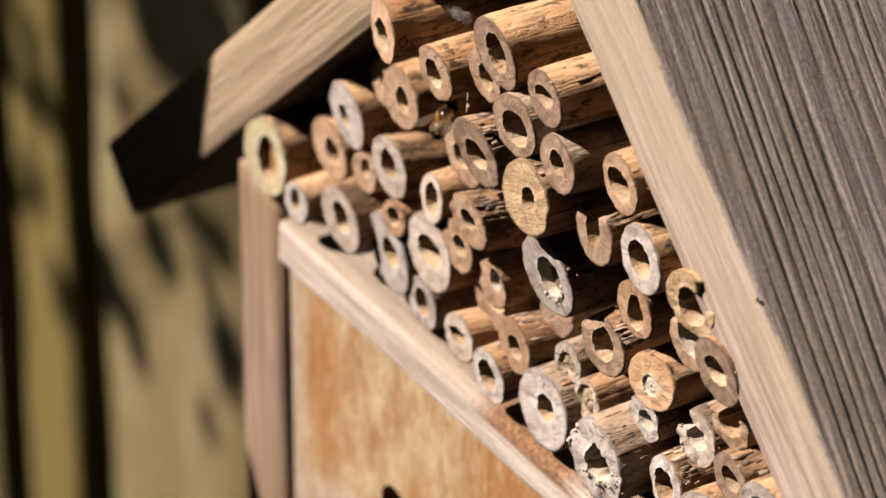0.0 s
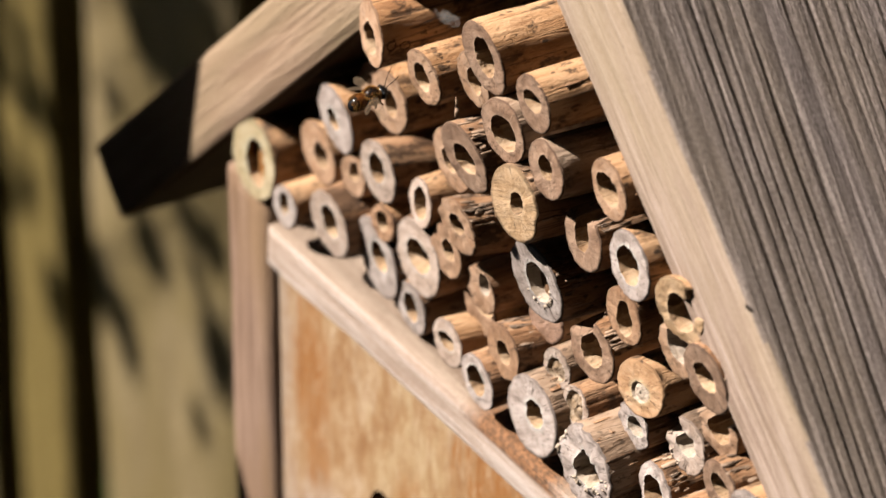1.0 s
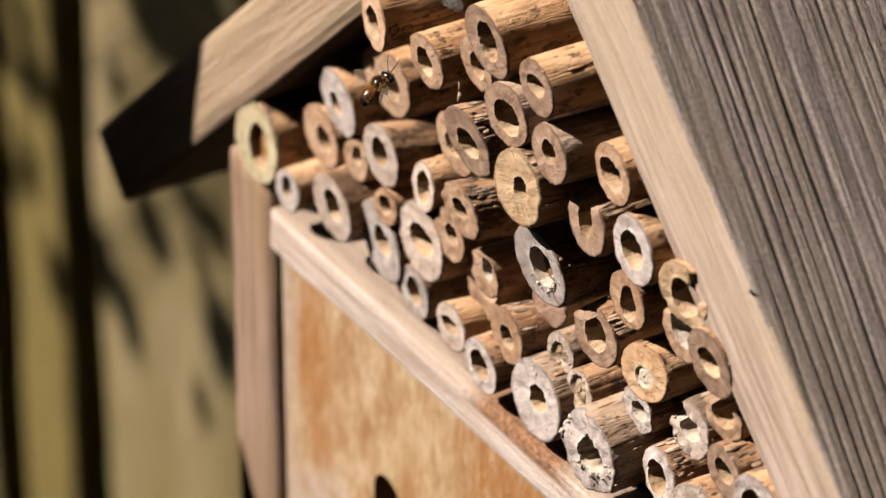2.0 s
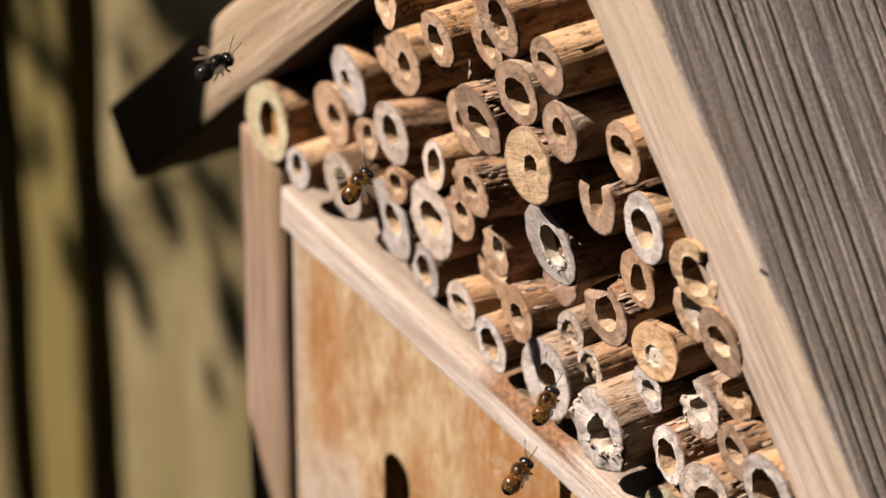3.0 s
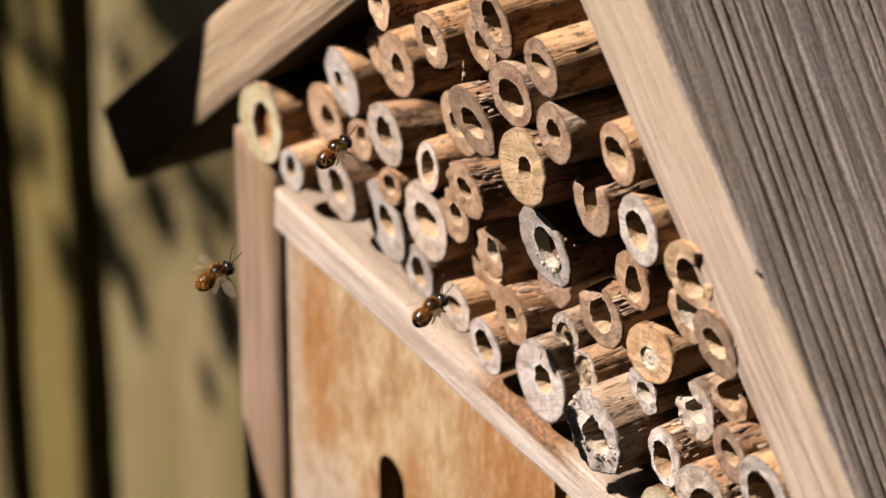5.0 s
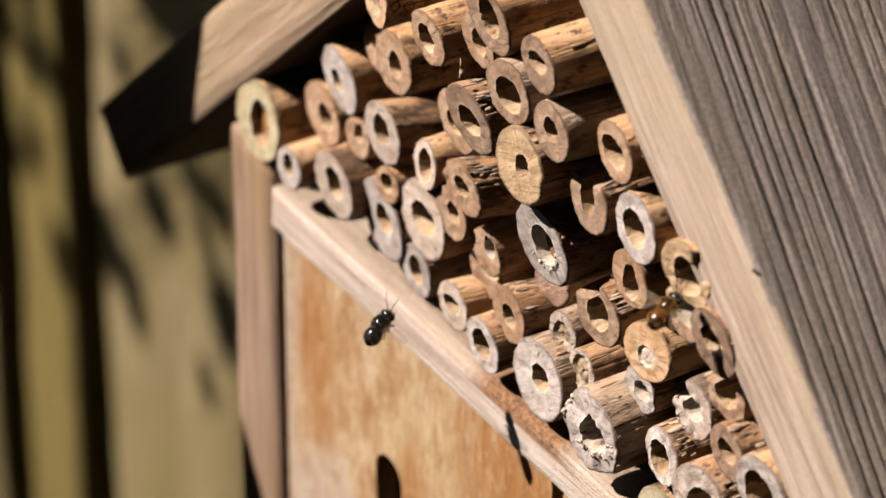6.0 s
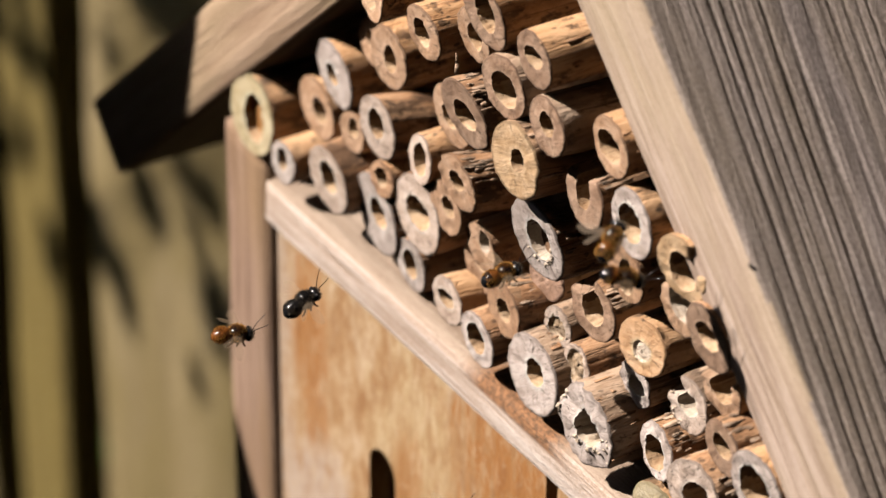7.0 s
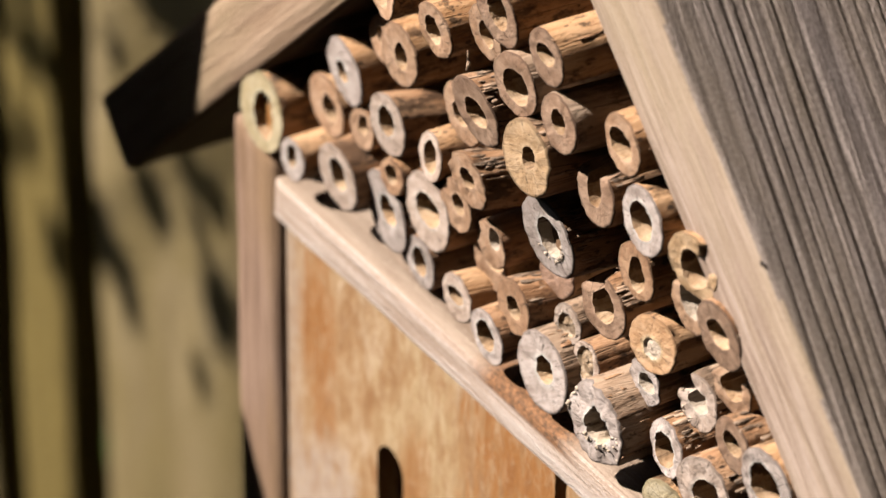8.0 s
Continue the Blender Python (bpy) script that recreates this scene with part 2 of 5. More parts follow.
    c = w.mix(w.ramp(line, (0.003, 0.8), (0.011, 0.0)), c, (0.04, 0.025, 0.015))
    hue = w.t.nodes.new("ShaderNodeHueSaturation")
    w.t.links.new(c, hue.inputs["Color"])
    w.t.links.new(w.math("ADD", w.math("MULTIPLY", info, 0.28), 0.86), hue.inputs["Value"])
    w.colour(hue.outputs[0])
    h = w.math("ADD", w.math("MULTIPLY", rays, 0.35), w.math("ADD", w.math("MULTIPLY", saw, 0.3), w.math("MULTIPLY", grit, 0.6)))
    w.bump(h, 0.00045)
    return m


END = {
    "rust": end_grain("orange_brown_cut", (0.33, 0.18, 0.10), (0.50, 0.295, 0.17), (0.62, 0.40, 0.25)),
    "tan": end_grain("tan_cut", (0.35, 0.195, 0.105), (0.56, 0.355, 0.222), (0.70, 0.49, 0.345)),
    "brown": end_grain("brown_cut", (0.24, 0.14, 0.085), (0.395, 0.252, 0.168), (0.51, 0.355, 0.252)),
    "grey": end_grain("grey_cut", (0.36, 0.288, 0.250), (0.60, 0.515, 0.473), (0.79, 0.71, 0.67)),
    "pale": end_grain("pale_cut", (0.428, 0.316, 0.246), (0.642, 0.514, 0.429), (0.770, 0.653, 0.578)),
    "yellow": end_grain("yellow_cut", (0.36, 0.22, 0.107), (0.55, 0.375, 0.214), (0.68, 0.50, 0.321)),
    "orange": end_grain("orange_cut", (0.58, 0.33, 0.165), (0.78, 0.49, 0.275), (0.88, 0.61, 0.39)),
    "green": end_grain("greenish_cut", (0.38, 0.30, 0.150), (0.66, 0.555, 0.34), (0.82, 0.735, 0.53)),
    "red": end_grain("reddish_cut", (0.30, 0.17, 0.107), (0.46, 0.29, 0.203), (0.56, 0.38, 0.289)),
}


def bark_material(name, dark, mid, pale, spots=0.5):
    """Dry stem skin with fine streaks along the stem (the object's y axis), scars, cracks and dark specks."""
    m = material(name, 0.68)
    w = Web(m)
    streak = w.noise(w.coords((1, 0.10, 1)), 900, 4, 0.65)
    broad = w.noise(w.coords((1, 0.35, 1)), 105, 5, 0.65)
    c = w.ramp(broad, (0.27, dark), (0.43, mid), (0.68, pale))
    c = w.mix(w.ramp(streak, (0.34, 0.6), (0.46, 0.0)), c, dark)
    c = w.mix(w.ramp(streak, (0.54, 0.0), (0.68, 0.6)), c, pale)
    sc = w.noise(w.coords((1, 0.6, 1)), 260, 5, 0.78)
    c = w.mix(w.ramp(sc, (0.575, 0.0), (0.62, spots)), c, (0.025, 0.014, 0.008))
    dots = w.spots(w.coords((1, 0.55, 1)), 420)
    keep = w.ramp(w.noise(w.coords((1, 1, 1)), 190, 2), (0.45, 0.0), (0.51, 1.0))
    c = w.mix(w.math("MULTIPLY", w.ramp(dots, (0.18, spots), (0.24, 0.0)), keep), c, (0.03, 0.017, 0.01))
    crack = w.noise(w.coords((1, 0.05, 1)), 170, 3, 0.5)
    line = w.math("ABSOLUTE", w.math("SUBTRACT", crack, 0.5))
    gate = w.ramp(w.noise(w.coords((1, 0.5, 1)), 90, 2), (0.50, 0.0), (0.58, 1.0))
    c = w.mix(w.math("MULTIPLY", w.ramp(line, (0.003, spots), (0.012, 0.0)), gate), c, (0.03, 0.015, 0.008))
    scab = w.noise(w.coords((1, 0.45, 1)), 85, 6, 0.72)
    c = w.mix(w.ramp(scab, (0.53, 0.0), (0.585, spots)), c, (0.05, 0.026, 0.013))
    grey = w.ramp(w.noise(w.coords((1, 0.4, 1)), 60, 4, 0.6), (0.54, 0.0), (0.70, 0.22))
    c = w.mix(grey, c, (0.46, 0.39, 0.31))
    w.colour(c)
    h = w.math("ADD", w.math("MULTIPLY", streak, 0.6), w.math("MULTIPLY", sc, -1.0))
    w.bump(w.math("ADD", h, w.math("MULTIPLY", w.ramp(line, (0.0, 0.0), (0.014, 1.0)), 0.3)), 0.0007)
    return m


BARK = {
    "gold": bark_material("golden_stem_skin", (0.36, 0.165, 0.068), (0.72, 0.405, 0.195), (0.95, 0.62, 0.36), 0.75),
    "brown": bark_material("brown_stem_skin", (0.155, 0.070, 0.030), (0.54, 0.292, 0.148), (0.80, 0.51, 0.31), 0.78),
    "grey": bark_material("greyed_stem_skin", (0.18, 0.11, 0.07), (0.50, 0.335, 0.22), (0.73, 0.55, 0.405), 0.6),
}
# bore dark and crumbs pale: shade and sunlight in the holes put into colour
MAT_BORE = end_grain("gnawed_bore_shade", (0.09, 0.05, 0.024), (0.24, 0.14, 0.075), (0.42, 0.27, 0.16), 300.0, False)
MAT_LINING = end_grain("orange_bore_lining", (0.20, 0.075, 0.015), (0.42, 0.18, 0.04), (0.58, 0.30, 0.09), 300.0, False)
MAT_LIT_CRUMBS = end_grain("lit_pith_crumbs", (0.34, 0.19, 0.09), (0.68, 0.46, 0.275), (0.88, 0.67, 0.455), 300.0, False)
MAT_FRASS = end_grain("crumbled_plug", (0.02, 0.013, 0.009), (0.42, 0.295, 0.18), (0.88, 0.74, 0.58), 1800.0, False)
MAT_PITH = end_grain("white_pith", (0.56, 0.44, 0.31), (0.76, 0.63, 0.50), (0.92, 0.82, 0.69), 1800.0, False)

# ---- building helpers ----
Z0 = 0.9  # height of the plan's zero above the ground


def part(name, bm, mat, parent=None, label="", smooth=True):
    me = bpy.data.meshes.new(name)
    bm.normal_update()
    bm.to_mesh(me)
    bm.free()
    for p in me.polygons:
        p.use_smooth = smooth
    me.materials.append(mat)
    ob = new(name, me)
    ob.parent = parent
    if label:
        tagged(ob, label)
    return ob


def empty(name, m):
    ob = new(name)
    ob.empty_display_size = 0.01
    ob.matrix_world = m
    return ob


def plank(length, width, thick, seg=(60, 8, 4), wear=0.0004, edge=0.0012, seed=0, ridges=0.0, skew=0.0):
    """A board, its middle at the origin: x along the grain, y across, z thick. Worn edges, uneven faces.
    ridges: depth of the weathered grain on the upper face; skew: the grain's slope against the board."""
    nx, ny, nz = seg
    bm = bmesh.new()
    made = {}

    def spread(i, n, size):
        if i == 0 or i == n:
            return size * (i / n - 0.5)
        if n < 4:
            return size * (i / n - 0.5)
        return (size - 2 * edge) * ((i - 1) / (n - 2) - 0.5)

    def at(i, j, k):
        key = (i, j, k)
        if key not in made:
            x, y, z = spread(i, nx, length), spread(j, ny, width), spread(k, nz, thick)
            p = Vector((x, y, z))
            ex, ey, ez = length / 2 - abs(x), width / 2 - abs(y), thick / 2 - abs(z)
            near = sorted((ex, ey, ez))
            if near[1] < edge:
                pull = (edge - near[1]) * 0.42
                if near[0] == ex or near[1] == ex:
                    p.x -= math.copysign(pull, x)
                if near[0] == ey or near[1] == ey:
                    p.y -= math.copysign(pull, y)
                if near[0] == ez or near[1] == ez:
                    p.z -= math.copysign(pull, z)
            n = noise.noise_vector(Vector((x * 30, y * 90, z * 90 + seed * 7.1)))
            q = noise.noise_vector(Vector((x * 9, y * 9, z * 9 + seed * 3.3)))
            p += n * wear + q * wear * 1.5
            if ridges and k == nz:
                g = y - skew * x + 0.0010 * noise.noise(Vector((x * 16, y * 30, seed)))
                phase = g * 300 + 2.2 * noise.noise(Vector((g * 48, x * 1.5, seed + 5.0)))
                groove = max(0.0, math.cos(2 * math.pi * phase)) ** 2.5
                fibre = noise.noise(Vector((g * 1500, x * 25, seed + 9.0)))
                p.z -= ridges * (groove * (0.7 + 0.9 * noise.noise(Vector((g * 90, x * 5, seed)))) + 0.42 * fibre)
            made[key] = bm.verts.new(p)
        return made[key]

    for i in range(nx):
        for j in range(ny):
            bm.faces.new((at(i, j, 0), at(i, j + 1, 0), at(i + 1, j + 1, 0), at(i + 1, j, 0)))
            bm.faces.new((at(i, j, nz), at(i + 1, j, nz), at(i + 1, j + 1, nz), at(i, j + 1, nz)))
    for i in range(nx):
        for k in range(nz):
            bm.faces.new((at(i, 0, k), at(i + 1, 0, k), at(i + 1, 0, k + 1), at(i, 0, k + 1)))
            bm.faces.new((at(i, ny, k), at(i, ny, k + 1), at(i + 1, ny, k + 1), at(i + 1, ny, k)))
    for j in range(ny):
        for k in range(nz):
            bm.faces.new((at(0, j, k), at(0, j, k + 1), at(0, j + 1, k + 1), at(0, j + 1, k)))
            bm.faces.new((at(nx, j, k), at(nx, j + 1, k), at(nx, j + 1, k + 1), at(nx, j, k + 1)))
    return bm


def limb(bm, pts, radii, n=12, seed=0.0):
    """A tapering, knobbly limb through the points."""
    rings = []
    for i, (p, r) in enumerate(zip(pts, radii)):
        d = (pts[min(i + 1, len(pts) - 1)] - pts[max(i - 1, 0)]).normalized()
        u = d.cross(Vector((0.3, 1, 0.1))).normalized()
        v = d.cross(u)
        rings.append([bm.verts.new(p + (u * math.cos(2 * math.pi * k / n) + v * math.sin(2 * math.pi * k / n)) * r * (1 + 0.05 * noise.noise(Vector((k * 1.3, i * 0.8, seed))))) for k in range(n)])
    for a, b in zip(rings, rings[1:]):
        for k in range(n):
            bm.faces.new((a[k], a[(k + 1) % n], b[(k + 1) % n], b[k]))
    bm.faces.new(list(reversed(rings[0])))
    bm.faces.new(rings[-1])


def axes(origin, x, y):
    """A pose from its origin and the directions of its x and y axes."""
    x = Vector(x).normalized()
    z = x.cross(Vector(y)).normalized()
    y = z.cross(x)
    m = Matrix((x, y, z)).transposed().to_4x4()
    m.translation = origin
    return m


# ---- ground ----
def build_ground():
    m = material("rough_lawn", 0.95)
    w = Web(m)
    v = w.coords((1, 1, 1), False)
    c = w.ramp(w.noise(v, 9, 6, 0.7), (0.3, (0.03, 0.025, 0.012)), (0.5, (0.05, 0.06, 0.018)), (0.7, (0.09, 0.11, 0.035)))
    w.colour(c)
    w.bump(w.noise(v, 60, 5, 0.7), 0.03)
    bm = bmesh.new()
    bmesh.ops.create_grid(bm, x_segments=40, y_segments=40, size=400)
    tagged(part("ground", bm, m), "rough mossy garden lawn", "ground", kind="structure")


build_ground()

# ---- the fence behind ----
FENCE_Y = 0.17
FENCE_LEAN = 0.014


def fence_board(x, width, seed):
    bm = plank(2.0, width, 0.02, (40, 8, 3), 0.0012, 0.004, seed)
    ob = part("fence_board", bm, MAT_FENCE if seed % 2 else MAT_FENCE_PALE, fence)
    ob.matrix_local = axes((x, FENCE_Y + 0.01, 1.02), (FENCE_LEAN, 0, 1), (1, 0, 0))


def build_fence():
    spans = ((-1.20, -1.075), (-1.04, -0.96), (-0.93, -0.83), (-0.80, -0.662), (-0.627, -0.5752), (-0.5448, -0.415), (-0.385, -0.305), (-0.275, -0.15), (-0.12, -0.045), (-0.015, 0.105), (0.135, 0.255), (0.285, 0.40))
    for k, (x0, x1) in enumerate(spans):
        fence_board((x0 + x1) / 2, x1 - x0, k + 1)
    for z in (0.40, 1.85):
        rail = part("rail", plank(1.75, 0.08, 0.035, (30, 6, 4), 0.001, 0.004, int(z * 10)), MAT_FENCE, fence)
        rail.matrix_local = axes((-0.33, FENCE_Y + 0.041, z), (1, 0, 0), (0, 0, 1))


fence = tagged(empty("fence", pose(0, 0, 0)), "weathered wooden fence of upright mossy boards", "fence")
build_fence()

# ---- the bee hotel ----
MAT_KNOT = board_wood("dark_knot", (0.02, 0.013, 0.01), (0.05, 0.03, 0.02), (0.09, 0.05, 0.03), 900, 300)
ROOF_TILT = 43.8
LEFT_TILT = 42.2   # the board over the low corner has sagged a little
APEX = (0.0370, 0.5427)   # where the undersides of the roof boards meet
ROOF_THICK = 0.0222
FRONT = -0.003
DEPTH = 0.140
hotel = tagged(empty("bee_hotel", pose(0.037, 0, Z0 + 0.14)), "weathered wooden house-shaped bee hotel, gable filled with stems", "bee hotel")


def hotel_part(name, bm, mat, m, label=""):
    ob = part(name, bm, mat, hotel, label)
    ob.matrix_world = m
    ob.matrix_parent_inverse = hotel.matrix_world.inverted()
    ob.matrix_basis = m
    return ob


def build_roof():
    length = 0.281
    for side in (-1, 1):
        t = radians(ROOF_TILT if side > 0 else LEFT_TILT)
        along = Vector((side * math.cos(t), 0, -math.sin(t)))
        out = Vector((side * math.sin(t), 0, math.cos(t)))
        start = Vector((APEX[0], 0, APEX[1] + Z0))
        if side > 0:
            start -= along * ROOF_THICK
            ln = length + ROOF_THICK
        else:
            ln = 0.271
            start -= along * 0.003 + Vector((0, 0, 0.0047))
        thick, sunk = (0.0238, 0.0030) if side > 0 else (0.0212, 0.0)
        mid = start + along * (ln / 2) + out * (thick / 2 - sunk) + Vector((0, FRONT + DEPTH / 2, 0))
        if side > 0:
            bm = plank(ln, DEPTH, thick, (100, 560, 8), 0.00025, 0.0014, 3, ridges=0.00038, skew=-0.085)
            ob = hotel_part("roof_board", bm, MAT_GREY, axes(mid, along, (0, 1, 0)), "dark grey weathered board with ridged grain")
            ob.data.materials.append(MAT_EDGE)
            for p in ob.data.polygons:
                if p.center.y < -DEPTH / 2 + 0.0009 and p.normal.y < -0.3:
                    p.material_index = 1
        else:
            bm = plank(ln, DEPTH, ROOF_THICK, (70, 30, 6), 0.0003, 0.0015, 8)
            ob = hotel_part("roof_board", bm, MAT_EDGE_TAN, axes(mid, along, (0, -1, 0)), "tan weathered board with square-cut end")
            # the darker underside colour stands in for shade below the roof
            ob.data.materials.append(MAT_SHADE_AND_MARK)
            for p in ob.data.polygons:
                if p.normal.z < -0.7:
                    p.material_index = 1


def build_body():
    wall = 0.0231
    left, right = -0.0771, 0.1487
    low = 0.14
    for x, ht in ((left - wall / 2, 0.4075), (right + wall / 2, 0.4075)):
        bm = plank(ht - low, 0.118, wall, (60, 10, 6), 0.0003, 0.0022, int(abs(x) * 100))
        hotel_part("side_wall", bm, MAT_WALL, axes((x, 0.059 - 0.002, Z0 + (low + ht) / 2), (0, 0, 1), (0, 1, 0)), "reddish weathered side board")
    bm = plank(right - left - 0.001, 0.110, 0.0125, (160, 40, 8), 0.0004, 0.0016, 21)
    shelf = hotel_part("shelf", bm, MAT_SHELF, axes(((left + right) / 2, FRONT + 0.055, Z0 + 0.3945), (1, 0, 0), (0, 1, 0)), "pale dried board under the stems")
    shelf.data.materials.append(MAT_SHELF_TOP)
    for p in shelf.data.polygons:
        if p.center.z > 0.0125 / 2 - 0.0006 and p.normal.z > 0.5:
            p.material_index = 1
    bm = plank(right - left - 0.001, 0.112, 0.018, (40, 10, 3), 0.0003, 0.0015, 25)
    hotel_part("floor_board", bm, MAT_WALL, axes(((left + right) / 2, 0.056, Z0 + low + 0.009), (1, 0, 0), (0, 1, 0)))
    # back, cut to the gable
    bm = bmesh.new()
    t = math.tan(radians(ROOF_TILT))
    w = (right - left) / 2 + wall
    cx = (left + right) / 2
    pts = [(-w, low), (w, low), (w, APEX[1] - t * w - 0.001), (0, APEX[1] - 0.001), (-w, APEX[1] - t * w - 0.001)]
    f = bm.faces.new([bm.verts.new((x, 0, z)) for x, z in pts])
    ext = bmesh.ops.extrude_face_region(bm, geom=[f])
    for v in ext["geom"]:
        if isinstance(v, bmesh.types.BMVert):
            v.co.y += 0.012
    bmesh.ops.recalc_face_normals(bm, faces=bm.faces)
    hotel_part("back_board", bm, MAT_INSIDE_SHADE, pose(cx, 0.1165, Z0), "board at the back, shade put into its dark colour").data.polygons.foreach_set("use_smooth", [False] * 7)


def slot_panel(x0, x1, z0, z1, slots, seed):
    """A front panel with upright round-topped slots cut through it."""
    thick = 0.006
    bm = bmesh.new()
    edges = []

    def ring(pts):
        vs = [bm.verts.new((x, 0, z)) for x, z in pts]
        return [bm.edges.new((vs[i], vs[(i + 1) % len(vs)])) for i in range(len(vs))]

    r = 0.0025
    outer = []
    for cx, cz, a0 in ((x1 - r, z1 - r, 0), (x0 + r, z1 - r, 90), (x0 + r, z0 + r, 180), (x1 - r, z0 + r, 270)):
        for k in range(5):
            a = radians(a0 + 90 * k / 4)
            outer.append((cx + r * math.cos(a), cz + r * math.sin(a)))
    edges += ring(outer)
    for cx, top, bottom, half in slots:
        pts = []
        for k in range(17):
            a = math.pi * k / 16
            pts.append((cx + half * math.cos(a), top - half + half * math.sin(a) * 1.0))
        for k in range(17):
            a = math.pi + math.pi * k / 16
            pts.append((cx + half * math.cos(a), bottom + half + half * math.sin(a)))
        edges += ring(pts)
    bmesh.ops.triangle_fill(bm, use_beauty=True, use_dissolve=False, edges=edges)
    ext = bmesh.ops.extrude_face_region(bm, geom=bm.faces[:])
    for v in ext["geom"]:
        if isinstance(v, bmesh.types.BMVert):
            v.co.y += thick
    bmesh.ops.recalc_face_normals(bm, faces=bm.faces)
    # grain upright: local x is world z
    rot = axes((0, 0, 0), (0, 0, 1), (1, 0, 0))
    bm.transform(rot.inverted())
    ob = hotel_part("front_panel", bm, MAT_PANEL, Matrix.Translation((0, FRONT + 0.0012, Z0)) @ rot, "orange-stained panel with upright slots")
    for p in ob.data.polygons:
        p.use_smooth = False


build_roof()
build_body()
# a small dark dome stands for the knot at the roof board's edge
bm = bmesh.new()
bmesh.ops.create_uvsphere(bm, u_segments=12, v_segments=8, radius=0.00055, matrix=Matrix.Diagonal((1, 0.5, 1, 1)))
hotel_part("nail_head", bm, MAT_KNOT, pose(0.1252, -0.0029, 1.3864), "small dark knot at the roof board's edge")
slot_panel(-0.0724, 0.0528, 0.162, 0.3893, ((-0.0207, 0.3498, 0.26, 0.0063), (0.018, 0.3498, 0.26, 0.0063)), 1)
slot_panel(0.0575, 0.1440, 0.162, 0.3893, ((0.095, 0.3498, 0.26, 0.0063),), 2)

# the post that carries it
stand = part("wooden_post", plank(Z0 + 0.139, 0.09, 0.09, (30, 6, 6), 0.001, 0.004, 40), MAT_FENCE)
stand.matrix_world = axes((0.037, 0.055, (Z0 + 0.139) / 2), (0, 0, 1), (1, 0, 0))
tagged(stand, "plain weathered square post under the bee hotel", "post")

# ---- the stems ----
def rough_ring(n, seed, low, high):
    """Radius factors round a ring: slow waves and fine roughness."""
    out = []
    for k in range(n):
        a = 2 * math.pi * k / n
        c, s = math.cos(a), math.sin(a)
        out.append(1 + low * noise.noise(Vector((c * 0.9 + seed * 3.7, s * 0.9, seed))) + high * noise.noise(Vector((c * 6 + seed, s * 6, seed * 2.0))))
    return out


STEM_COUNT = [0]


